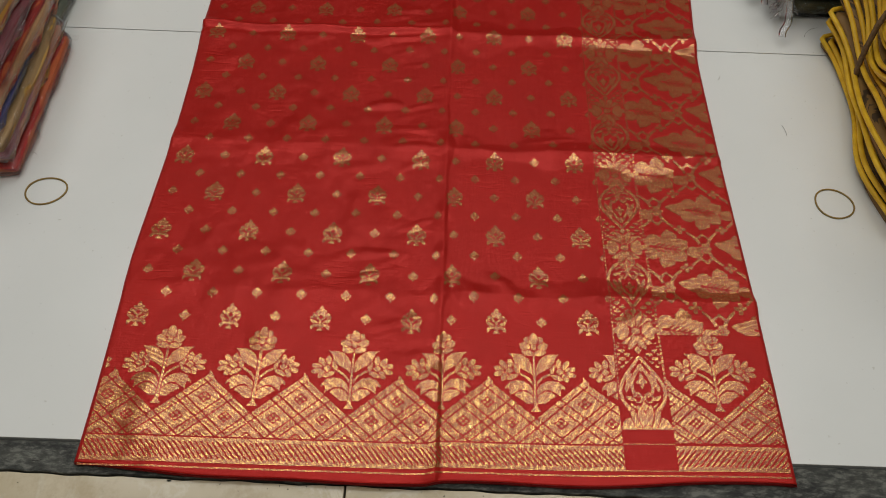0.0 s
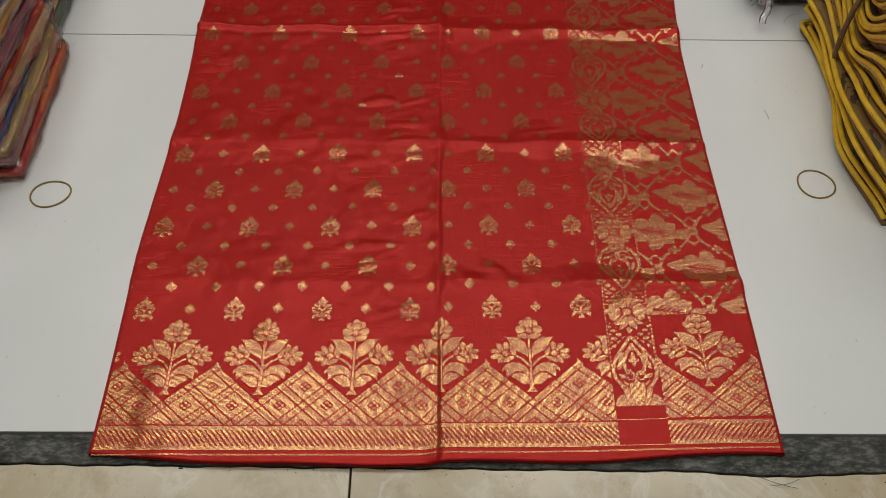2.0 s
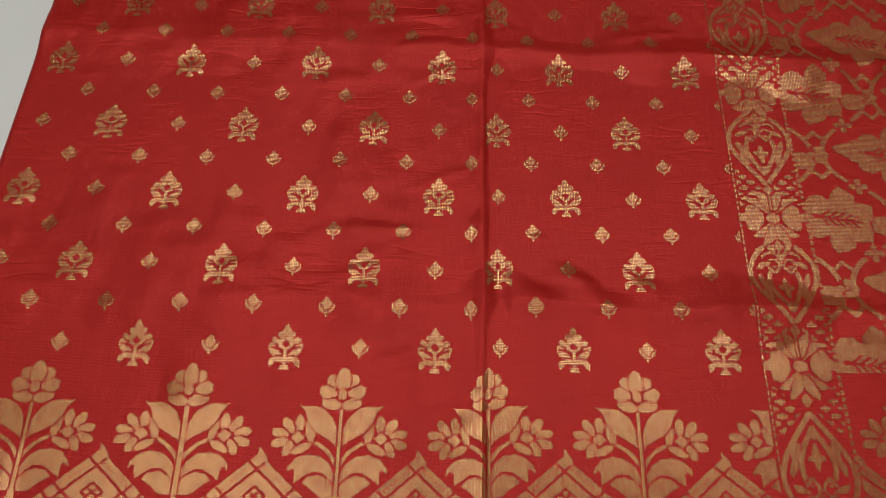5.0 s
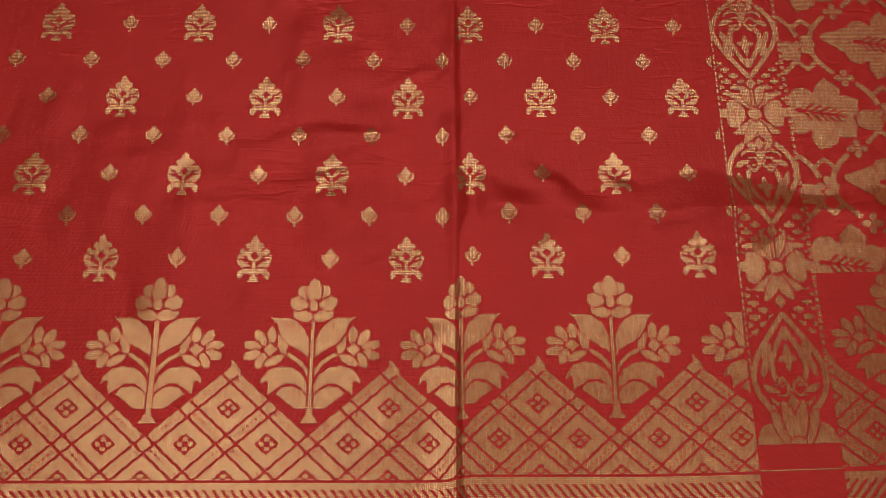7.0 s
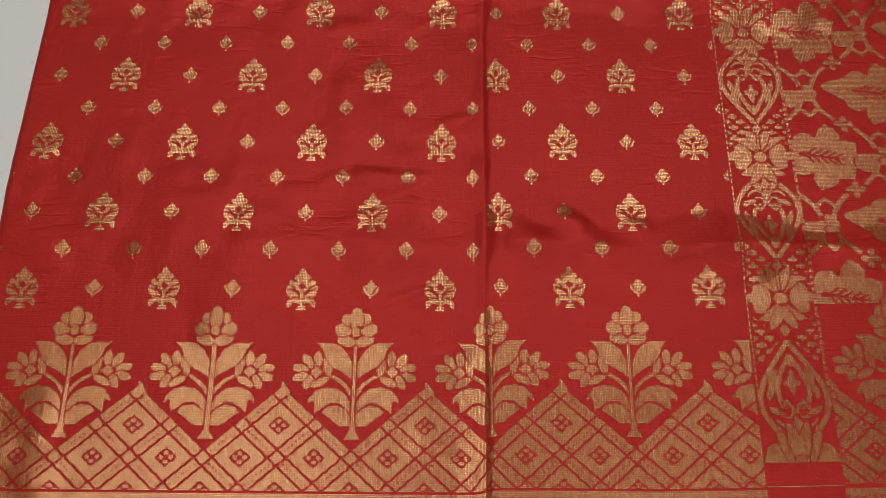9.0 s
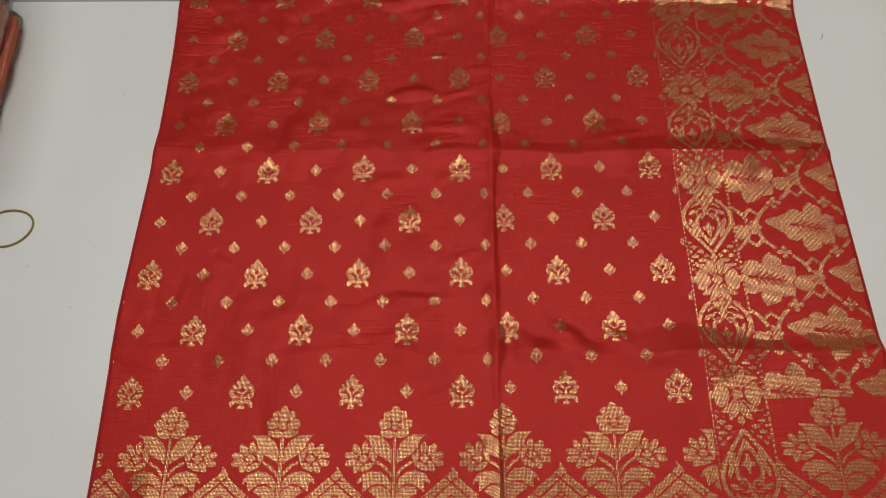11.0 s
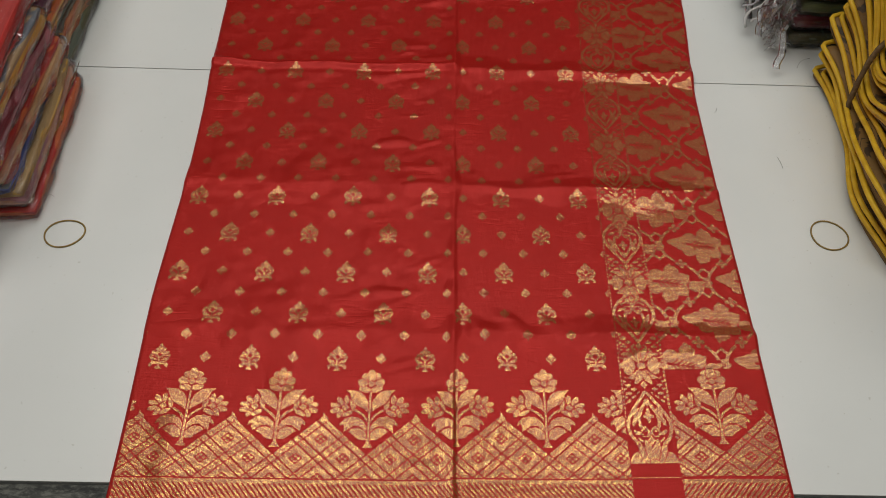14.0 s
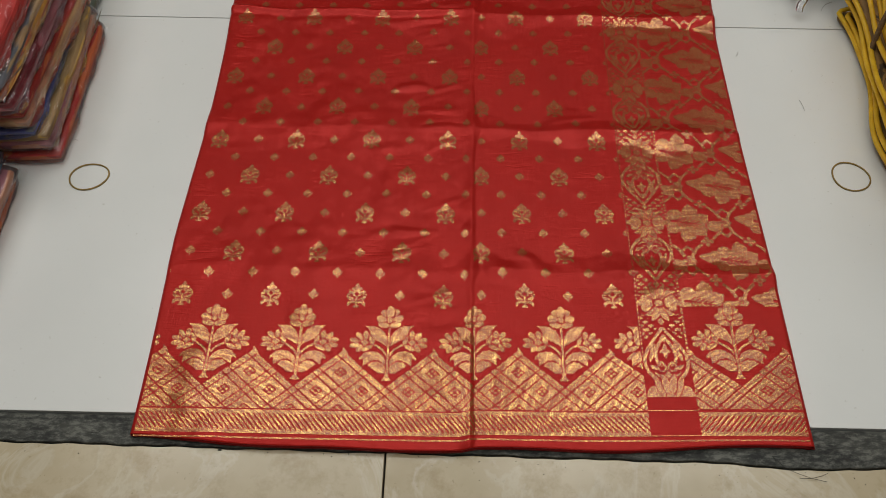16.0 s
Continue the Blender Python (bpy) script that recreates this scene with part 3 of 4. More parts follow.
def palmette(X, Y):
    A = np.abs(X)
    # trefoil side lobes with pairs of curved petals above and below
    m = oval(A, Y, 12.4, 0.4, 6.4, 8.6) | oval(A, Y, 13.0, 6.4, 4.6, 4.6) | oval(A, Y, 18.2, 0.6, 4.2, 3.6) | oval(A, Y, 13.6, -6.0, 4.4, 4.4)
    m = over(m, blade(A, Y, 2.2, 3.8, 16.4, 14.8, 7.2, 3.4))
    m = over(m, blade(A, Y, 1.2, 5.0, 8.2, 22.4, 7.0, 1.6))
    m = over(m, (A / 3.4 + np.abs(Y - 23.4) / 4.8 < 1.0) | line(X, Y, 0, 6, 0, 20, 1.6))
    m = over(m, blade(A, Y, 2.2, -4.0, 15.0, -14.6, 7.0, -2.8))
    m = over(m, blade(A, Y, 1.0, -5.0, 8.8, -22.0, 6.6, -1.2))
    m = over(m, (A / 3.4 + np.abs(Y + 22.4) / 5.0 < 1.0))
    return over(m, oval(X, Y, 0, 0, 4.5, 4.0))


def drop_ring(X, Y, y0, length, w, stroke):
    """The outline of a drop, its point at y0 and its round end above."""
    t = np.clip((Y - y0) / length, 0, 1)
    half = w * np.sin(math.pi * t ** 1.3) ** 0.85
    t2 = np.clip((Y - y0 + 0.5) / length, 0, 1)
    slope = (w * np.sin(math.pi * t2 ** 1.3) ** 0.85 - half) / 0.5
    return (np.abs(np.abs(X) - half) < stroke / 2 * np.sqrt(1 + np.clip(slope, -4, 4) ** 2)) & (Y > y0 - 0.5) & (Y < y0 + length)


def drop_figure(X, Y):
    """A pointed drop, point at the bottom, with scrolls, leaves and a small tree inside."""
    A = np.abs(X)
    m = drop_ring(X, Y, 0, 66, 20.6, 3.3)
    inner = drop_ring(X, Y, 9, 40, 9.6, 3.2) & (Y < 44)
    # little tree within the inner drop
    inner |= blade(X, Y, 0, 18, 0, 35, 5.0) | oval(A, Y, 3.0, 27.5, 2.4, 1.9, 25) | (A / 2.4 + np.abs(Y - 14.2) / 3.0 < 1.0)
    m |= inner
    for y, x in ((24, 12.2), (33, 14.4)):
        m |= blade(A, Y, x - 3.2, y - 6.0, x + 1.2, y + 5.4, 4.4, -0.6)
    scroll = drop_ring(A - 5.0, Y, 38.5, 11, 3.9, 2.0)
    m = over(m, scroll)
    m = over(m, blade(A, Y, 6.5, 46.5, 16.4, 42.0, 4.2, 1.0))
    m = over(m, line(A, Y, 0.5, 51.0, 12.5, 50.0, 2.4, 3.6) | blade(X, Y, 0, 46.5, 0, 59.0, 5.6))
    m = over(m, blade(A, Y, 2.8, 54.0, 9.6, 62.0, 5.0, 1.0))
    return m | (oval(A, Y, 13.0, 56.0, 2.4, 2.2))


def crosslets(X, Y, w):
    """Scattered little four-petalled crosses beside the drop's point."""
    i, j = np.round(X / 5.2), np.round(Y / 4.6)
    gx, gy = X - i * 5.2, Y - j * 4.6
    other = (i + j) % 2 == 1
    # cells of the odd places belong to their nearest even neighbour
    gx = np.where(other, gx - np.sign(gx) * 5.2, gx)
    cross = ((np.abs(gx) < 0.9) & (np.abs(gy) < 3.0)) | ((np.abs(gy) < 1.2) & (np.abs(gx) < 3.0))
    return cross & (np.abs(X) < w)


def column(X, Y):
    """The upright border beside the end piece; X from its middle, Y up from the first palmette."""
    per = 108.5
    Yr = (Y + 40) % per - 40
    m = drop_figure(X, (Y + 1e-6) % per - 27) & (Y > 0)
    m = over(m, palmette(X, Yr) & (Y > -28))
    m |= drop_figure(X, (-29.5 - Y) * 0.96) & (Y < -28) & (Y > -98)
    A = np.abs(X)
    near_tip = (np.abs(Yr - 25) < 16) & (A > 3.6 + 0.9 * np.abs(Yr - 25))
    near_low = (np.abs(Y + 29) < 16) & (A > 3.6 + 0.9 * np.abs(Y + 29))
    m |= crosslets(X, Y, 20.4) & ((near_tip & (Y > 0)) | near_low)
    # fanned foot of the lowest drop
    foot = oval(A, Y, 15.0, -105.5, 6.6, 8.6) | oval(A, Y, 20.0, -107.0, 3.0, 3.4)
    foot = over(foot, blade(A, Y, 3.4, -112, 13.6, -89.0, 9.0, 1.6))
    foot = over(foot, blade(A, Y, 1.0, -110, 6.0, -83.0, 7.4, 0.6))
    foot = over(foot, oval(X, Y, 0, -108.0, 4.2, 3.4) | (A / 3.6 + np.abs(Y + 84.5) / 5.0 < 1.0))
    m = over(m & (Y > -96), foot & (Y > -108.5))
    rail = (np.abs(A - 21.8) < 0.9) & ((Y % 4.6) < 3.0) & (Y > -70)
    return m | rail


def big_leaf(X, Y):
    """A broad lobed leaf with a pointed tip at one side and a round cup at the other."""
    X, Y = 0.985 * X - 0.174 * Y, 0.985 * Y + 0.174 * X
    A = np.abs(Y)
    saw = 0.5 * np.sin(X * 1.55) + 0.5 * np.sin(A * 1.7)
    m = blade(X, Y, -38, 0, -6, 0, 15) | oval(X, Y, 0, 0, 21, 12)
    m |= oval(X, A, -21.5, 5.4, 5.0, 4.6, -35) | oval(X + 0.4 * saw, A, -12.0, 10.0, 8.0, 7.6, -35)
    m |= oval(X + saw, A, 3.6, 13.2, 9.4, 12.4) | blade(X, A, 2.0, 10, 1.2, 28.0, 9.0)
    m |= oval(X + 0.4 * saw, A, 16.6, 8.2, 7.0, 8.4, 20) | blade(X, A, 14.0, 6, 23.5, 15.0, 7.0)
    m &= ~(line(X, A, -5.2, 15.0, -7.6, 24.0, 2.4) | line(X, A, 12.6, 15.5, 14.2, 26.0, 1.8))
    m = over(m, oval(X, Y, 30.6, 0, 8.0, 7.8) | oval(X, Y, 38.0, 0, 2.0, 2.4))
    vein = oval(X, Y, -13.0, 0, 2.8, 1.8) | (line(X, Y, -13, 0, 17.0, 0, 1.5))
    for k in range(5):
        vein |= line(X, A, -10.5 + 4.8 * k, 0, -4.5 + 4.8 * k, 6.6 - 0.5 * k, 1.5)
    return m & ~vein


def rosette(X, Y, r):
    m = oval(X, Y, 0, 0, 1.2, 1.2)
    for turn in (0, 90, 180, 270):
        c, s = math.cos(radians(turn)), math.sin(radians(turn))
        m |= oval(X, Y, r * 0.62 * c, r * 0.62 * s, r * 0.42, r * 0.36, turn)
    return m


def trellis(X, Y):
    """The end piece: leaves in a net of rings; X, Y from a leaf's middle."""
    px, py = 45.5, 54.25
    m = np.zeros(X.shape, bool)
    ring = np.zeros(X.shape, bool)
    keep = np.zeros(X.shape, bool)
    i0, i1 = int(X.min() // px) - 1, int(X.max() // px) + 2
    j0, j1 = int(Y.min() // py) - 1, int(Y.max() // py) + 2
    for i in range(i0, i1 + 1):
        for j in range(j0, j1 + 1):
            dx, dy = X - i * px, Y - j * py
            near = (np.abs(dx) < 50) & (np.abs(dy) < 50)
            if not near.any():
                continue
            if (i + j) % 2 == 0:
                d = np.sqrt((dx / 42.0) ** 2 + (dy / 32.0) ** 2)
                ring |= (np.abs(d - 1) * 38 < 1.75) & (np.abs(dy) < 27.5)
                keep |= near & big_leaf(dx - 3.0, dy)
                for sx in (-1, 1):
                    for sy in (-1, 1):
                        keep |= near & rosette(dx - sx * px * 0.5, dy - sy * py * 0.5, 6.6)
                        ring &= ~oval(dx, dy, sx * px * 0.5, sy * py * 0.5, 7.6, 7.6)
            else:
                keep |= near & rosette(dx, dy, 7.4)
                ring &= ~oval(dx, dy, 0, 0, 7.6, 7.6)
                A, B = np.abs(dx), np.abs(dy)
                zig = (np.abs(A + (B - 20)) < 2.1) & (B > 11.5) & (A < 8.0)
                keep |= near & zig
    return ring | keep


def weave(name, mask_of, u0, u1, v0, v1, parent, label="", lift=0.00035, origin=(0.0, 0.0), clip=None):
    """Lays a figure on the sheet as floats of gold thread, each run of cells a quad."""
    c = CELL / 1000
    ku0, ku1, kv0, kv1 = round(u0 / c), round(u1 / c), round(v0 / c), round(v1 / c)
    us = (np.arange(ku0, ku1) + 0.5) * c
    vs = (np.arange(kv0, kv1) + 0.5) * c
    uu, vv = np.meshgrid(us, vs)
    m = mask_of((uu - origin[0]) * 1000, (vv - origin[1]) * 1000)
    if clip is not None:
        m = m & clip(uu, vv)
    m = m & (uu > U_LEFT + 0.006) & (uu < U_RIGHT - 0.006)
    cut = np.zeros(m.shape, bool)
    cut[:, :] = ((np.arange(ku0, ku1) % 7) == 0)[None, :]
    left = m & (~np.pad(m, ((0, 0), (1, 0)))[:, :-1] | cut)
    right = m & (~np.pad(m, ((0, 0), (0, 1)))[:, 1:] | np.pad(cut, ((0, 0), (0, 1)))[:, 1:])
    rows, a = np.nonzero(left)
    rows2, b = np.nonzero(right)
    if not len(rows):
        return None
    ua, ub = (ku0 + a) * c, (ku0 + b + 1) * c
    va, vb = (kv0 + rows) * c, (kv0 + rows + 1) * c
    u = np.stack([ua, ub, ub, ua], 1).ravel()
    v = np.stack([va, va, vb, vb], 1).ravel()
    p = on_sheet(u, v, lift)
    me = mesh_from(name, p, np.arange(len(u)).reshape(-1, 4), M_ZARI, np.stack([u, v], 1), smooth=False)
    return part_mesh(name, me, parent, label)


COL_U, COL_V, COL_HALF = 0.2072, 0.204, 0.0234


def left_of_column(u, v):
    return u < COL_U - COL_HALF - 0.0003


def right_of_column(u, v):
    return u > COL_U + COL_HALF


# scattered flowers and buds
PITCH, ROW = 0.0945, 0.0561
for n in range(21):
    v = 0.2125 + ROW * n
    shift = 0.0 if n % 2 == 0 else PITCH / 2 - 0.001
    for k in range(-1, 7):
        u = -0.311 + shift + PITCH * k
        if -0.345 < u < 0.190:
            weave("flower_motif", flower, u - 0.012, u + 0.012, v - 0.016, v + 0.018, top_fold, clip=left_of_column, origin=(u, v))
        w = u + PITCH / 2
        if -0.345 < w < 0.190:
            weave("bud_motif", bud, w - 0.008, w + 0.008, v - 0.008, v + 0.011, top_fold, clip=left_of_column, origin=(w, v))
    for k in range(-1, 13):
        w = -0.311 + PITCH / 4 + PITCH / 2 * k
        if -0.345 < w < 0.190:
            weave("bud_motif", bud, w - 0.008, w + 0.008, v + ROW / 2 - 0.008, v + ROW / 2 + 0.011, top_fold, clip=left_of_column, origin=(w, v + ROW / 2))

# border plants, zigzag field, slanting band
PLANT_V, ZIG_V = 0.1125, 0.0800
for u in [-0.272 + 0.0942 * k for k in range(-1, 6)]:
    weave("plant_motif", plant, u - 0.042, u + 0.042, PLANT_V, PLANT_V + 0.088, top_fold, clip=left_of_column, origin=(u, PLANT_V))
for u in (0.2755, 0.2755 + 0.0942):
    weave("plant_motif", plant, u - 0.042, u + 0.042, PLANT_V + 0.002, PLANT_V + 0.088, top_fold, clip=right_of_column, origin=(u, PLANT_V + 0.002))
weave("zigzag_border", diamonds, U_LEFT, COL_U, ZIG_V, ZIG_V + 0.075, top_fold, clip=left_of_column, origin=(-0.131, ZIG_V))
weave("zigzag_border", diamonds, COL_U, U_RIGHT, ZIG_V + 0.001, ZIG_V + 0.076, top_fold, clip=right_of_column, origin=(0.2755 + 0.0472, ZIG_V + 0.001))
weave("slanting_band", lambda X, Y: slanting(X, Y, 1), U_LEFT, COL_U, 0.054, 0.0790, top_fold, clip=left_of_column, origin=(0, 0.0540))
weave("slanting_band", lambda X, Y: slanting(X, Y, -1), COL_U, U_RIGHT, 0.054, 0.0790, top_fold, clip=right_of_column, origin=(0, 0.0540))
weave("hem_stitch", lambda X, Y: ((X % 5.0) < 4.2) & (np.abs(Y) < 0.45), U_LEFT, U_RIGHT, 0.048, 0.053, top_fold, "fine pale stitched line above the hem", origin=(0, 0.0495))
weave("gold_line", lambda X, Y: np.abs(Y) < 0.45, COL_U - COL_HALF, COL_U + COL_HALF, 0.079, 0.084, top_fold, origin=(0, 0.0805))
weave("gold_line", lambda X, Y: np.abs(Y) < 0.45, COL_U - COL_HALF, COL_U + COL_HALF, 0.053, 0.058, top_fold, origin=(0, 0.0545))

# upright border and end piece
weave("column_border", column, COL_U - COL_HALF, COL_U + COL_HALF, 0.095, 1.38, top_fold, origin=(COL_U, COL_V))
weave("end_piece", trellis, COL_U + COL_HALF, U_RIGHT, 0.1995, 1.38, top_fold, clip=right_of_column, origin=(0.2460, 0.204))

# ---- wrapped goods ----


def soft_slab(bm, x0, x1, y0, y1, z0, z1, seed, nx=14, ny=22, sag=0.0015, crumple=0.0):
    """A cushion-edged folded cloth: rounded sides, slightly uneven top and edges."""
    rng = random.Random(seed)
    cx, cy, hx, hy = (x0 + x1) / 2, (y0 + y1) / 2, (x1 - x0) / 2, (y1 - y0) / 2
    hz, cz = (z1 - z0) / 2, (z0 + z1) / 2
    p1, p2, p3 = rng.uniform(0, 6), rng.uniform(0, 6), rng.uniform(0, 6)
    ring = 10
    loops = []
    for k in range(ring + 1):
        g = -math.pi / 2 + math.pi * k / ring
        inset, z = hz * (1 - math.cos(g) ** 0.7), cz + hz * math.sin(g)
        loop = []
        outline = [(-hx + 2 * hx * i / nx, -hy) for i in range(nx)] + [(hx, -hy + 2 * hy * i / ny) for i in range(ny)]
        outline += [(hx - 2 * hx * i / nx, hy) for i in range(nx)] + [(-hx, hy - 2 * hy * i / ny) for i in range(ny)]
        for ox, oy in outline:
            sx, sy = (hx - inset) / hx, (hy - inset) / hy
            x, y = ox * sx, oy * sy
            corner = (abs(ox) / hx) ** 8 * (abs(oy) / hy) ** 8
            x, y = x * (1 - 0.02 * corner), y * (1 - 0.02 * corner)
            wob = sag * (math.sin(17 * y + p1) + 0.6 * math.sin(41 * y + 23 * x + p2))
            cr = crumple * noise.noise(Vector((x * 45, y * 45, z * 70 + seed)))
            lift = sag * 0.8 * math.sin(11 * y + 9 * x + p3) * math.sin(g) ** 2
            loop.append(bm.verts.new((cx + x + (wob + cr) * (1 if ox > 0 else -1), cy + y + cr, max(z + lift + cr * 0.5, z0 + 0.0003))))
        loops.append(loop)
    n = len(loops[0])
    for a, b in zip(loops[:-1], loops[1:]):
        for i in range(n):
            bm.faces.new((a[i], a[(i + 1) % n], b[(i + 1) % n], b[i]))
    for loop, flip in ((loops[0], True), (loops[-1], False)):
        mid = bm.verts.new(sum((v.co for v in loop), Vector()) / n)
        for i in range(n):
            a, b = loop[i], loop[(i + 1) % n]
            bm.faces.new((b, a, mid) if flip else (a, b, mid))


PRINTS = {}


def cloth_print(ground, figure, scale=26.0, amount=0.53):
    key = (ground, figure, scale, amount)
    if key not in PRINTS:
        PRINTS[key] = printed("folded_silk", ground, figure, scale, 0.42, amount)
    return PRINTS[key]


def wrapped_sari(x0, x1, y0, y1, z0, z1, seed, colours, label, group, film_mat=None, tilt=0.0):
    """A folded sari in a clear bag: two or three folds, the wrap, and its crimped flap."""
    rng = random.Random(seed)
    base = empty("wrapped_sari", label, "wrapped sari", ((x0 + x1) / 2, (y0 + y1) / 2, z0), group)
    base.rotation_euler = (0, 0, radians(tilt))
    hx, hy, t = (x1 - x0) / 2, (y1 - y0) / 2, z1 - z0
    m = 0.0016
    step = (t - 2 * m) / len(colours)
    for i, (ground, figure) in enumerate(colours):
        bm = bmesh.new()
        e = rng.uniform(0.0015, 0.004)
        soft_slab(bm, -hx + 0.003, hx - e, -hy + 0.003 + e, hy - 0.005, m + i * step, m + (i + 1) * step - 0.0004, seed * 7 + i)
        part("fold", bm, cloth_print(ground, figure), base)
    bm = bmesh.new()
    soft_slab(bm, -hx, hx, -hy, hy, 0.0, t, seed * 7 + 5, 24, 44, 0.0014, 0.0034)
    wrap = part("wrap", bm, film_mat or M_FILM, base, "clear crinkled plastic wrap")
    low = z0 < 0.003
    reach = rng.uniform(0.014, 0.020) if low else rng.uniform(0.004, 0.009)
    ph = rng.uniform(0, 6)
    for way in (("end",) if low else ("side", "end")):
        bm = bmesh.new()
        prev = None
        for k in range(19):
            q = k / 18
            row = []
            for r in range(4):
                w = r / 3
                out = reach * w * (0.75 + 0.3 * math.sin(q * 11 + ph))
                up = (0.0012 if low else 0.35 * t) + 0.004 * w * math.sin(q * 23 + ph + 2 * w) * (0.25 if low else 1) + 0.002 * w
                x, y = (hx - 0.001 + out, -hy + 2 * hy * q) if way == "side" else (-hx + 2 * hx * q, hy - 0.001 + out)
                row.append(bm.verts.new((x, y, max(up, 0.0004))))
            if prev:
                for r in range(3):
                    bm.faces.new((prev[r], row[r], row[r + 1], prev[r + 1]))
            prev = row
        part("sealed_edge", bm, M_FILM, wrap, "crimped clear plastic edge")
    return base


RED, ORANGE, TAN, MAROON = (0.58, 0.03, 0.02), (0.68, 0.17, 0.04), (0.58, 0.38, 0.17), (0.26, 0.012, 0.03)
GOLD, MAUVE, GREY, GREEN = (0.75, 0.45, 0.06), (0.48, 0.18, 0.22), (0.22, 0.24, 0.28), (0.17, 0.20, 0.15)
BLUE, SKY, PEACH, OLIVE = (0.04, 0.06, 0.34), (0.01, 0.30, 0.60), (0.68, 0.32, 0.17), (0.12, 0.11, 0.04)
YELLOW, PLUM, DARK, LEAF = (0.92, 0.60, 0.01), (0.19, 0.04, 0.10), (0.05, 0.012, 0.012), (0.16, 0.20, 0.06)


def stack(x_edge, width, y0, y1, layers, group, seed, lean=0.0):
    """Wrapped saris one on another, their folded sides towards the laid-out sari."""
    z = 0.0006
    rng = random.Random(seed)
    for i, (t, colours, words, *proud) in enumerate(layers):
        dx, dy = rng.uniform(-0.006, 0.004) + lean * i + sum(proud), rng.uniform(-0.007, 0.007)
        wrapped_sari(x_edge - width + dx, x_edge + dx, y0 + dy, y1 + dy, z, z + t, seed * 31 + i, colours, words, group, tilt=rng.uniform(-2.0, 2.0))
        z += t + 0.0004


stack(-0.540, 0.26, 0.09, 0.372, [
    (0.020, [(RED, ORANGE)], "brick red leaf-print sari in clear wrap on the floor"),
    (0.020, [(MAUVE, PEACH)], "dusty mauve sari in crinkled clear wrap, in a stack"),
    (0.024, [(BLUE, SKY)], "deep blue sari in clear wrap, in a stack"),
    (0.026, [(MAUVE, TAN), (PEACH, RED)], "pink and peach sari in clear wrap, topping a stack"),
], "near stack of wrapped saris", 3)
stack(-0.510, 0.27, 0.390, 0.640, [
    (0.020, [(RED, ORANGE)], "brick red and orange leaf-print sari in clear wrap", 0.006),
    (0.030, [(MAUVE, PEACH), (TAN, GOLD)], "tan and golden yellow sari in clear wrap, in a stack"),
    (0.012, [(GREY, BLUE)], "thin blue-grey sari in clear wrap, in a stack"),
    (0.030, [(PEACH, TAN), (RED, ORANGE)], "red sari with orange border in clear wrap"),
    (0.026, [(MAROON, MAUVE)], "maroon zigzag-figured sari in clear wrap, in a stack"),
    (0.026, [(ORANGE, GOLD), (GREY, TAN)], "orange and gold sari in clear wrap, in a stack"),
    (0.028, [(RED, RED)], "plain bright red sari in clear wrap, topping a stack"),
], "tall stack of wrapped saris", 5)
stack(-0.530, 0.27, 0.658, 0.862, [
    (0.024, [(GREEN, OLIVE)], "grey-green sari in clear wrap on the floor tiles"),
    (0.026, [(PEACH, TAN), (ORANGE, PEACH)], "peach and orange striped sari in clear wrap"),
    (0.014, [(OLIVE, GREEN)], "dark olive sari in clear wrap, in a stack"),
    (0.026, [(ORANGE, GOLD)], "golden orange sari in clear wrap, in a stack"),
    (0.022, [(PLUM, MAUVE)], "plum purple sari in clear wrap, in a stack"),
    (0.026, [(ORANGE, RED)], "flame orange sari in clear wrap, in a stack"),
    (0.024, [(TAN, MAROON)], "rust brown sari in clear wrap, topping a stack"),
], "middle stack of wrapped saris", 7)
stack(-0.522, 0.30, 0.880, 1.19, [
    (0.044, [((0.01, 0.32, 0.66), (0.01, 0.16, 0.42))], "bright sky blue sari in clear wrap on the tiles", 0.016),
    (0.060, [(GOLD, MAROON), (MAROON, MAROON)], "maroon sari with gold flower border in clear wrap"),
    (0.010, [(GREEN, GOLD)], "thin green and gold sari in clear wrap"),
    (0.022, [(ORANGE, MAROON)], "orange sari with maroon stripes in clear wrap"),
    (0.034, [(YELLOW, GOLD), (YELLOW, YELLOW)], "bright yellow sari in clear wrap, in a stack"),
    (0.024, [(MAROON, YELLOW)], "dark maroon sari in clear wrap, topping a stack"),
], "far stack of wrapped saris", 9)

# flat pile beyond the sari's far end
z = 0.0006
for i, (t, colours, words) in enumerate([
    (0.018, [(MAROON, DARK)], "dark maroon sari with woven figures in clear wrap"),
    (0.018, [(TAN, GOLD)], "beige and gold sari in clear wrap, in a low pile"),
    (0.020, [(MAUVE, PLUM), (TAN, PLUM)], "pale mauve figured sari topping a low pile"),
]):
    wrapped_sari(-0.535 + 0.012 * i, -0.300 - 0.010 * i, 1.068 - 0.004 * i, 1.37, z, z + t, 90 + i, colours, words, "low pile of wrapped saris", tilt=-1.5)
    z += t + 0.0004

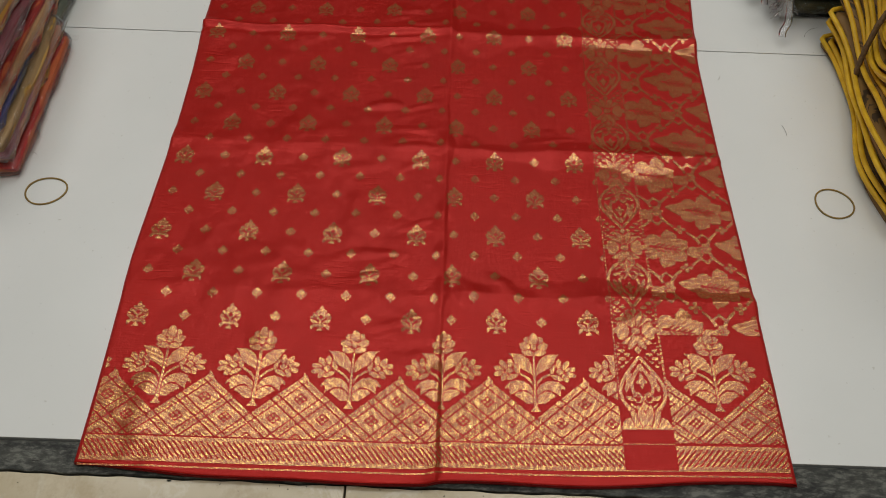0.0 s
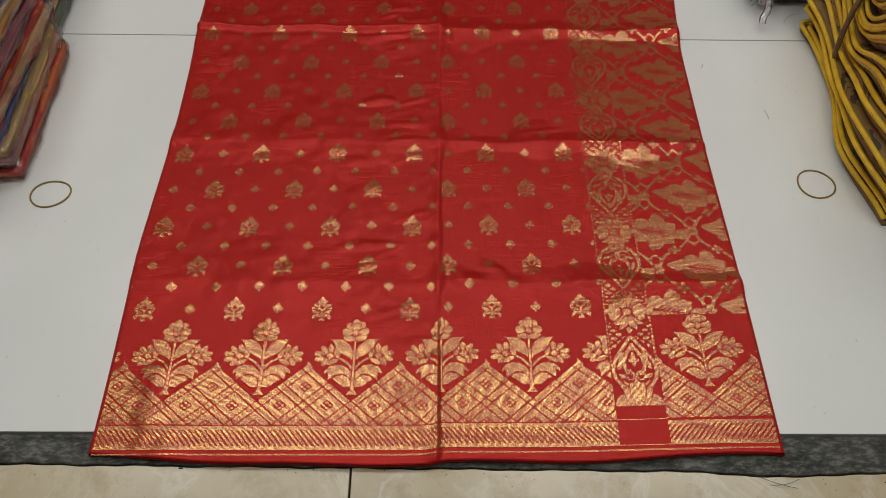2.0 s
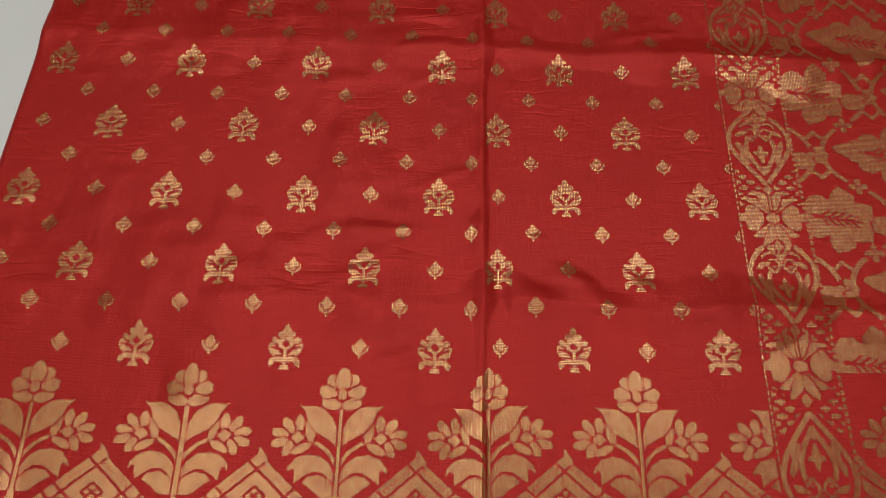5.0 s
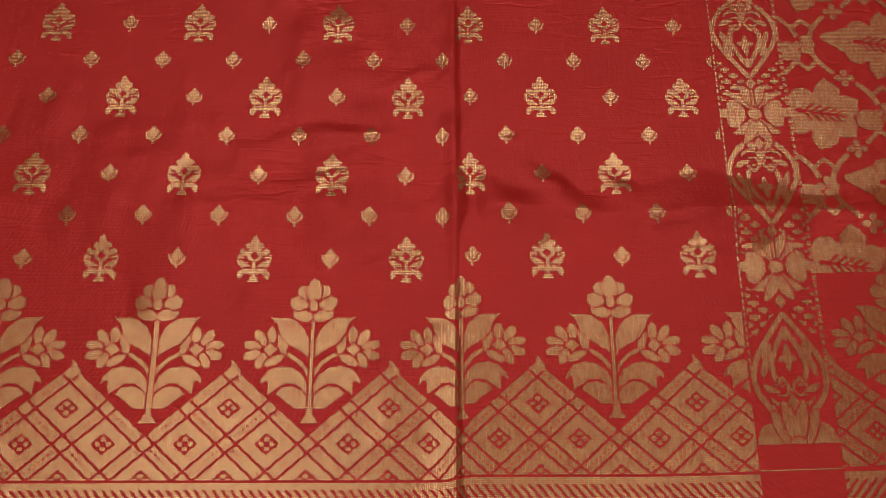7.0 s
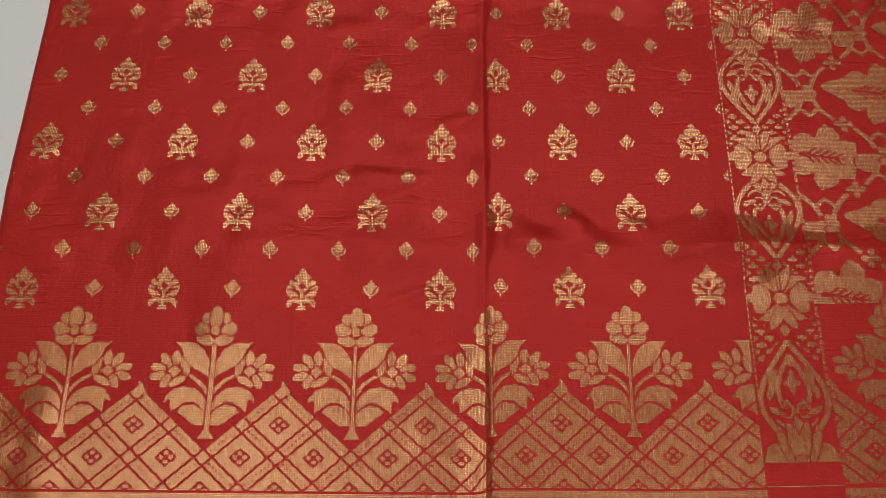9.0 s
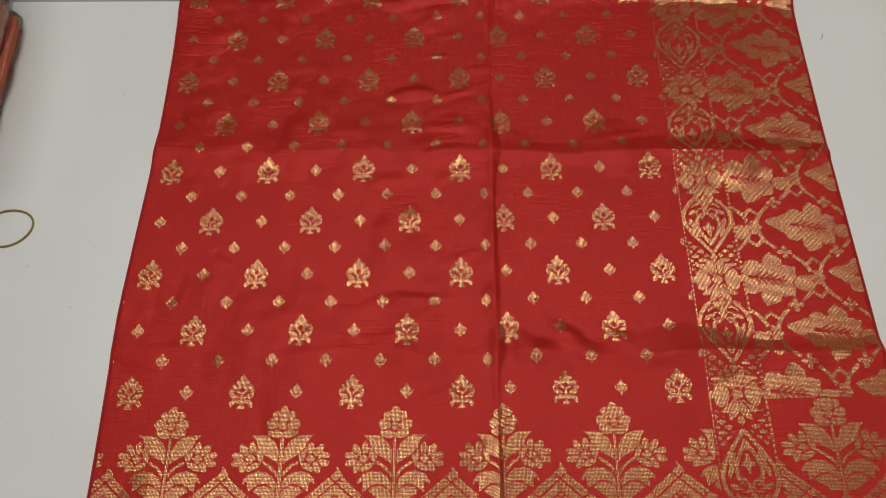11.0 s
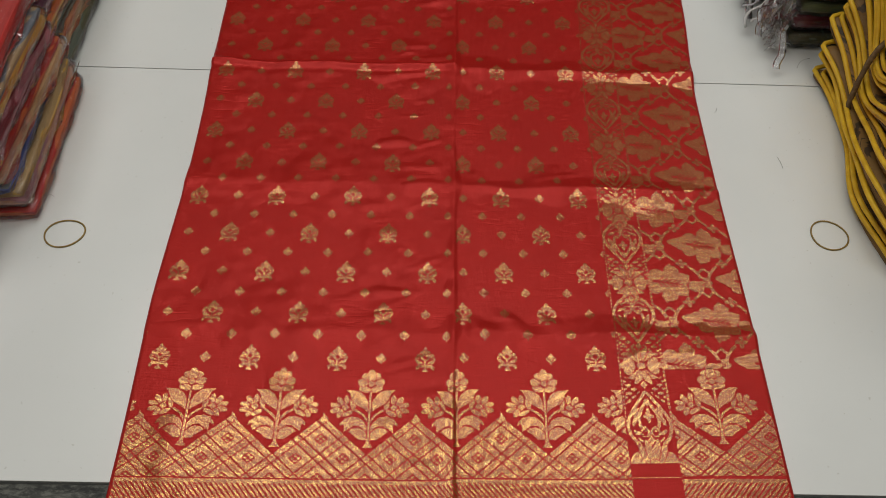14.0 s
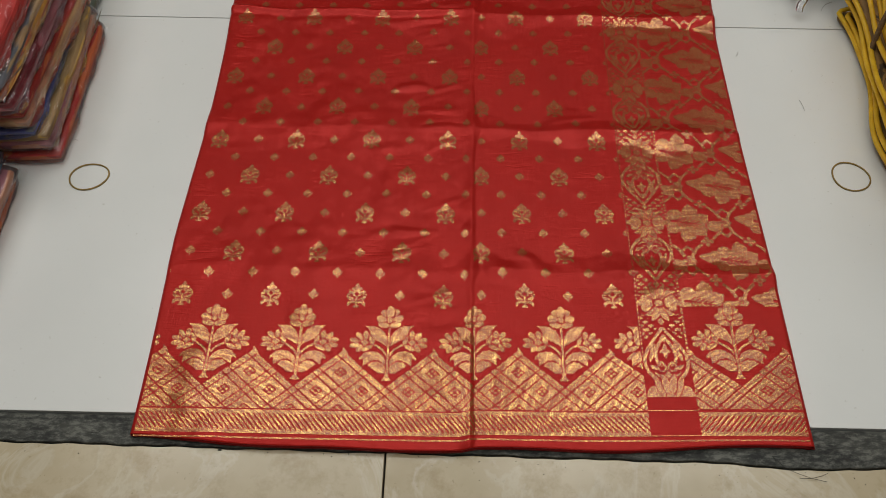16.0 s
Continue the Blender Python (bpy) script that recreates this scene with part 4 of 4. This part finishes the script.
# clear zip bags stacked on the tiles
z = 0.0006
BAG_COLOURS = [[(OLIVE, GREEN)], [(MAROON, DARK)], [(LEAF, OLIVE)], [(TAN, MAROON), (OLIVE, TAN)], [(OLIVE, LEAF)], [(OLIVE, DARK)], [(GREY, GREEN)]]
for i, colours in enumerate(BAG_COLOURS):
    t = 0.024 + 0.004 * (i % 2)
    words = ("dark olive", "dark maroon", "grey-green", "tan and maroon", "mossy olive", "deep olive", "slate and green")[i]
    bag = wrapped_sari(0.476 + 0.004 * (i % 3), 0.806, 0.730 + 0.006 * (i % 2), 1.052, z, z + t, 120 + i, colours, words + " sari in a clear zip bag, in a stack", "stack of zip bags", M_FILM, 1.0 - 0.8 * (i % 3))
    rng = random.Random(200 + i)
    hx, hy = 0.165, 0.16
    strips = []
    for k in range(9):
        # zip strips hanging out of the bag's open side down towards the tiles
        y0 = -hy + 0.01 + 0.028 * k + rng.uniform(0, 0.03)
        out, drift, fall = rng.uniform(0.012, 0.050), rng.uniform(-0.08, 0.03), min(z - 0.002, rng.uniform(0.03, 0.11))
        pts = []
        for j in range(17):
            q = j / 16
            pts.append((-hx - out * math.sin(1.9 * q) - 0.004 * math.sin(6 * q + i), y0 + drift * q + 0.008 * math.sin(7 * q + i), 0.012 + 0.012 * math.sin(math.pi * min(1, 2 * q)) - fall * q ** 1.6))
        strips.append(part_mesh("zip_strip", tube_mesh("zip_strip", pts, (0.0050, 0.0024, 0.0017)[k % 3], (M_BAG, M_ZIP, M_LILAC)[k % 3], 6, False, (0.10, 0.45, 0.8)[k % 3]), bag, ("clear plastic bag ribbon", "off-white plastic zip strip", "thin grey-lilac plastic bag seam")[k % 3]))
        tips = pts[5]
        strips[-1]["grip"] = tips
    for k in range(2 + i % 2):
        # loose crinkled mouth of the bag hanging over those below
        yc, wide = -hy + 0.03 + 0.085 * k + rng.uniform(-0.02, 0.02), rng.uniform(0.04, 0.07)
        fall, out = min(z - 0.001, rng.uniform(0.03, 0.085)), rng.uniform(0.012, 0.042)
        bm = bmesh.new()
        prev = None
        for a in range(15):
            q = a / 14
            row = []
            for c in range(17):
                p = c / 16 - 0.5
                fold = 0.006 * q * math.sin(p * 24 + i * 1.3 + k + 2.2 * q) + 0.003 * math.sin(p * 51 + 9 * q + k)
                row.append(bm.verts.new((-hx + 0.004 - out * math.sin(1.7 * q) + fold, yc + wide * p * (1 - 0.35 * q) - 0.02 * q, max(0.018 + 0.006 * math.sin(3.1 * min(1, 2 * q)) - fall * q ** 1.5 + 0.4 * fold, 0.0006 - z))))
            if prev:
                for c in range(16):
                    bm.faces.new((prev[c], prev[c + 1], row[c + 1], row[c]))
            prev = row
        part("bag_mouth", bm, M_FLAP, bag, "crinkled clear plastic bag mouth")
    for k in (1, 4):
        slider = box_bm(-0.0046, 0.0046, -0.011, 0.011, -0.0016, 0.0016, 0.001)
        hole = bmesh.ops.inset_region(slider, faces=[f for f in slider.faces if f.normal.z > 0.9 and f.calc_area() > 2e-5], thickness=0.0012, depth=-0.0008)
        bmesh.ops.transform(slider, matrix=Matrix.Translation(Vector(strips[k]["grip"]) + Vector((0, 0, 0.002))) @ pose(0, 0, 0, 14, -12, rng.uniform(-60, 60)), verts=slider.verts[:])
        part("zip_slider", slider, M_ZIP, strips[k], "white plastic zip slider", smooth=False)
    if i == len(BAG_COLOURS) - 1:
        for k in range(16):
            # loose strips and zip ends lying in arches over the topmost bag
            x0, y0, turn = rng.uniform(-hx + 0.01, 0.02), rng.uniform(-hy + 0.005, hy - 0.06), rng.uniform(0, 2 * math.pi)
            span, high = rng.uniform(0.05, 0.11), rng.uniform(0.006, 0.030)
            pts = []
            for j in range(15):
                q = j / 14
                a = turn + 1.4 * math.sin(2.2 * q + k)
                pts.append((x0 + span * (q - 0.5) * math.cos(a), y0 + span * (q - 0.5) * math.sin(a), t + 0.002 + high * math.sin(math.pi * q) + 0.003 * math.sin(9 * q + k)))
            w = k % 4
            part_mesh("zip_strip", tube_mesh("zip_strip", pts, (0.0024, 0.0050, 0.0018, 0.0026)[w], (M_ZIP, M_BAG, M_LILAC, M_LILAC)[w], 6, False, (0.5, 0.12, 0.8, 0.4)[w]), bag, "loose pale plastic zip strip")
    for st in strips:
        del st["grip"]
    z += t + 0.0004

# tied bundle with yellow piping
WAIST = 0.568


def bundle_z(i, y):
    d = y - WAIST
    h = 0.0135 + 0.0125 * (1 - math.exp(-(d / 0.085) ** 2))
    return 0.006 + i * h


def bundle_x(i, y):
    d = y - WAIST
    return 0.519 - 0.016 * math.exp(-((d - 0.125) / 0.05) ** 2) - 0.022 * math.exp(-((d + 0.13) / 0.09) ** 2) + 0.004 * math.sin(i * 2.3) + 0.010 * (i > 3)


for i in range(11):
    piece = empty("folded_blouse_piece", "tan and black printed fabric with thick yellow piped edges" if i else "lowest tan printed fabric with yellow piped edge on tiles", "folded fabric", (0, 0, 0), "tied bundle of fabric")
    ya, yb = 0.33 + 0.008 * math.sin(i * 3.1), 0.664 + 0.013 * math.sin(i * 1.7 + 2.5) + 0.005 * i
    ys = np.linspace(ya, yb, 40)
    bm = bmesh.new()
    rows = []
    for y in ys:
        zc = bundle_z(i, y) + 0.001 * math.sin(y * 60 + i)
        th = (bundle_z(1, y) - bundle_z(0, y)) * 0.40
        x = bundle_x(i, y)
        rows.append([bm.verts.new(c) for c in ((x + 0.26, y, zc - th), (x + 0.006, y, zc - th), (x + 0.001, y, zc), (x + 0.006, y, zc + th), (x + 0.26, y, zc + th))])
    for a, b in zip(rows[:-1], rows[1:]):
        for k in range(5):
            bm.faces.new((a[k], a[(k + 1) % 5], b[(k + 1) % 5], b[k]))
    bm.faces.new(rows[0][::-1])
    bm.faces.new(rows[-1])
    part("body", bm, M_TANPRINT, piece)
    for s in ((-1, 1) if i % 3 else (1,)):
        pts = []
        for y in ys:
            th = (bundle_z(1, y) - bundle_z(0, y)) * 0.34
            pts.append((bundle_x(i, y) - 0.0005 + 0.002 * math.sin(y * 37 + i * 2 + s), y, max(bundle_z(i, y) + s * th, 0.0042)))
        tip = pts[-1]
        pts += [(tip[0] + 0.004, tip[1] + 0.005, tip[2]), (tip[0] + 0.014, tip[1] + 0.007, tip[2] + 0.002), (tip[0] + 0.06, tip[1] + 0.005, tip[2]), (tip[0] + 0.24, tip[1] + 0.004, tip[2])]
        part_mesh("piping", tube_mesh("piping", pts, 0.0034 if i < 8 else 0.0030, M_YELLOW, 8, False, 0.85), piece, "thick bright yellow piped edge")

cord = []
for k in range(30):
    g = 2 * math.pi * k / 30
    zc, xc = 0.078, 0.655
    cord.append((xc - 0.142 * math.copysign(abs(math.cos(g)) ** 0.45, math.cos(g)), WAIST - 0.004 + 0.028 * (0.5 + 0.5 * math.sin(g)), max(zc + 0.083 * math.copysign(abs(math.sin(g)) ** 0.6, math.sin(g)), 0.003)))
tie = new("cord", tube_mesh("cord", cord, 0.0036, M_ROPE, 8, True))
tagged(tie, "brown twisted cord tied round the yellow-edged bundle", "cord")

# ---- rubber bands and lint on the floor ----
for cx, cy, rx, ry, turn in ((-0.4665, 0.3805, 0.0232, 0.0205, 12), (0.4585, 0.393, 0.0226, 0.0210, -16)):
    pts = []
    for k in range(44):
        g = 2 * math.pi * k / 44
        r = 1 + 0.03 * math.sin(2 * g + cx * 9) + 0.02 * math.sin(3 * g + 1)
        x, y = rx * r * math.cos(g), ry * r * math.sin(g)
        c, s = math.cos(radians(turn)), math.sin(radians(turn))
        pts.append((cx + x * c - y * s, cy + x * s + y * c, 0.0010))
    tagged(new("rubber_band", tube_mesh("rubber_band", pts, 0.0010, M_BAND, 8, True)), "thin olive-brown rubber band lying loose on white tile", "rubber band", "rubber bands")


def strand(name, points, radius, material, label, category, group=""):
    return tagged(new(name, tube_mesh(name, points, radius, material, 5)), label, category, group)


def curl(x, y, length, turn, bend, z=0.0007, n=9):
    """A short lying thread: its start, length, direction and bend, in metres and degrees."""
    pts, a = [], radians(turn)
    for k in range(n):
        pts.append((x, y, z))
        x, y, a = x + length / n * math.cos(a), y + length / n * math.sin(a), a + radians(bend) / n
    return pts


LINT = "short dark loose thread lying on the white tile"
for x, y, length, turn, bend in ((-0.506, 0.478, 0.016, -62, -35), (-0.505, 0.441, 0.012, 8, -80), (0.424, 0.520, 0.022, -72, -25), (0.492, 0.692, 0.036, 70, -75), (0.357, 0.600, 0.010, 40, 60), (-0.40, 0.88, 0.008, 20, 90), (-0.33, 0.79, 0.006, 60, 40)):
    strand("thread", curl(x, y, length, turn, bend), 0.0002, M_LINT, LINT, "thread", "loose threads")
for x, y, length, turn, bend in ((0.296, 0.044, 0.018, -50, 5), (0.305, 0.033, 0.046, -28, 22), (0.318, 0.0225, 0.034, -4, 40)):
    strand("thread", curl(x, y, length, turn, bend, 0.0004), 0.00022, M_THREAD, "long thin brown hair-like thread on the dirty floor strip", "thread", "loose threads")
rng = random.Random(77)
for x, y, length, turn, bend in ((-0.462, 0.045, 0.010, 12, 15), (-0.288, 0.0435, 0.020, -6, 40), (-0.246, 0.0395, 0.004, 0, 0), (-0.377, 0.0545, 0.010, 0, 20)):
    strand("lint", curl(x, y, length, turn, bend, -0.0014), 0.0008, M_THREAD, "scrap of black fluff on the cream floor tile", "lint", "floor scraps")
crumbs = bmesh.new()
for k in range(100):
    x = rng.uniform(-0.62, 0.62)
    y = rng.choice((strip_near(x) - 0.0022 - abs(rng.gauss(0, 0.008)), rng.uniform(0.10, 1.05)))
    if y > 0.09 and (abs(x) < 0.36 or rng.random() < 0.72):
        continue
    top = -0.0022 if y < strip_near(x) else 0.0
    r = rng.uniform(0.0002, 0.00065)
    bmesh.ops.create_icosphere(crumbs, subdivisions=1, radius=r, matrix=Matrix.LocRotScale((x, y, top + r * 0.35), Euler((rng.random(), 0, rng.random() * 6)), (rng.uniform(0.8, 1.8), 1, 0.5)))
dust = part("floor_crumbs", crumbs, M_THREAD, None)
tagged(dust, "dark specks of dirt scattered along the floor", "dirt", kind="stuff")
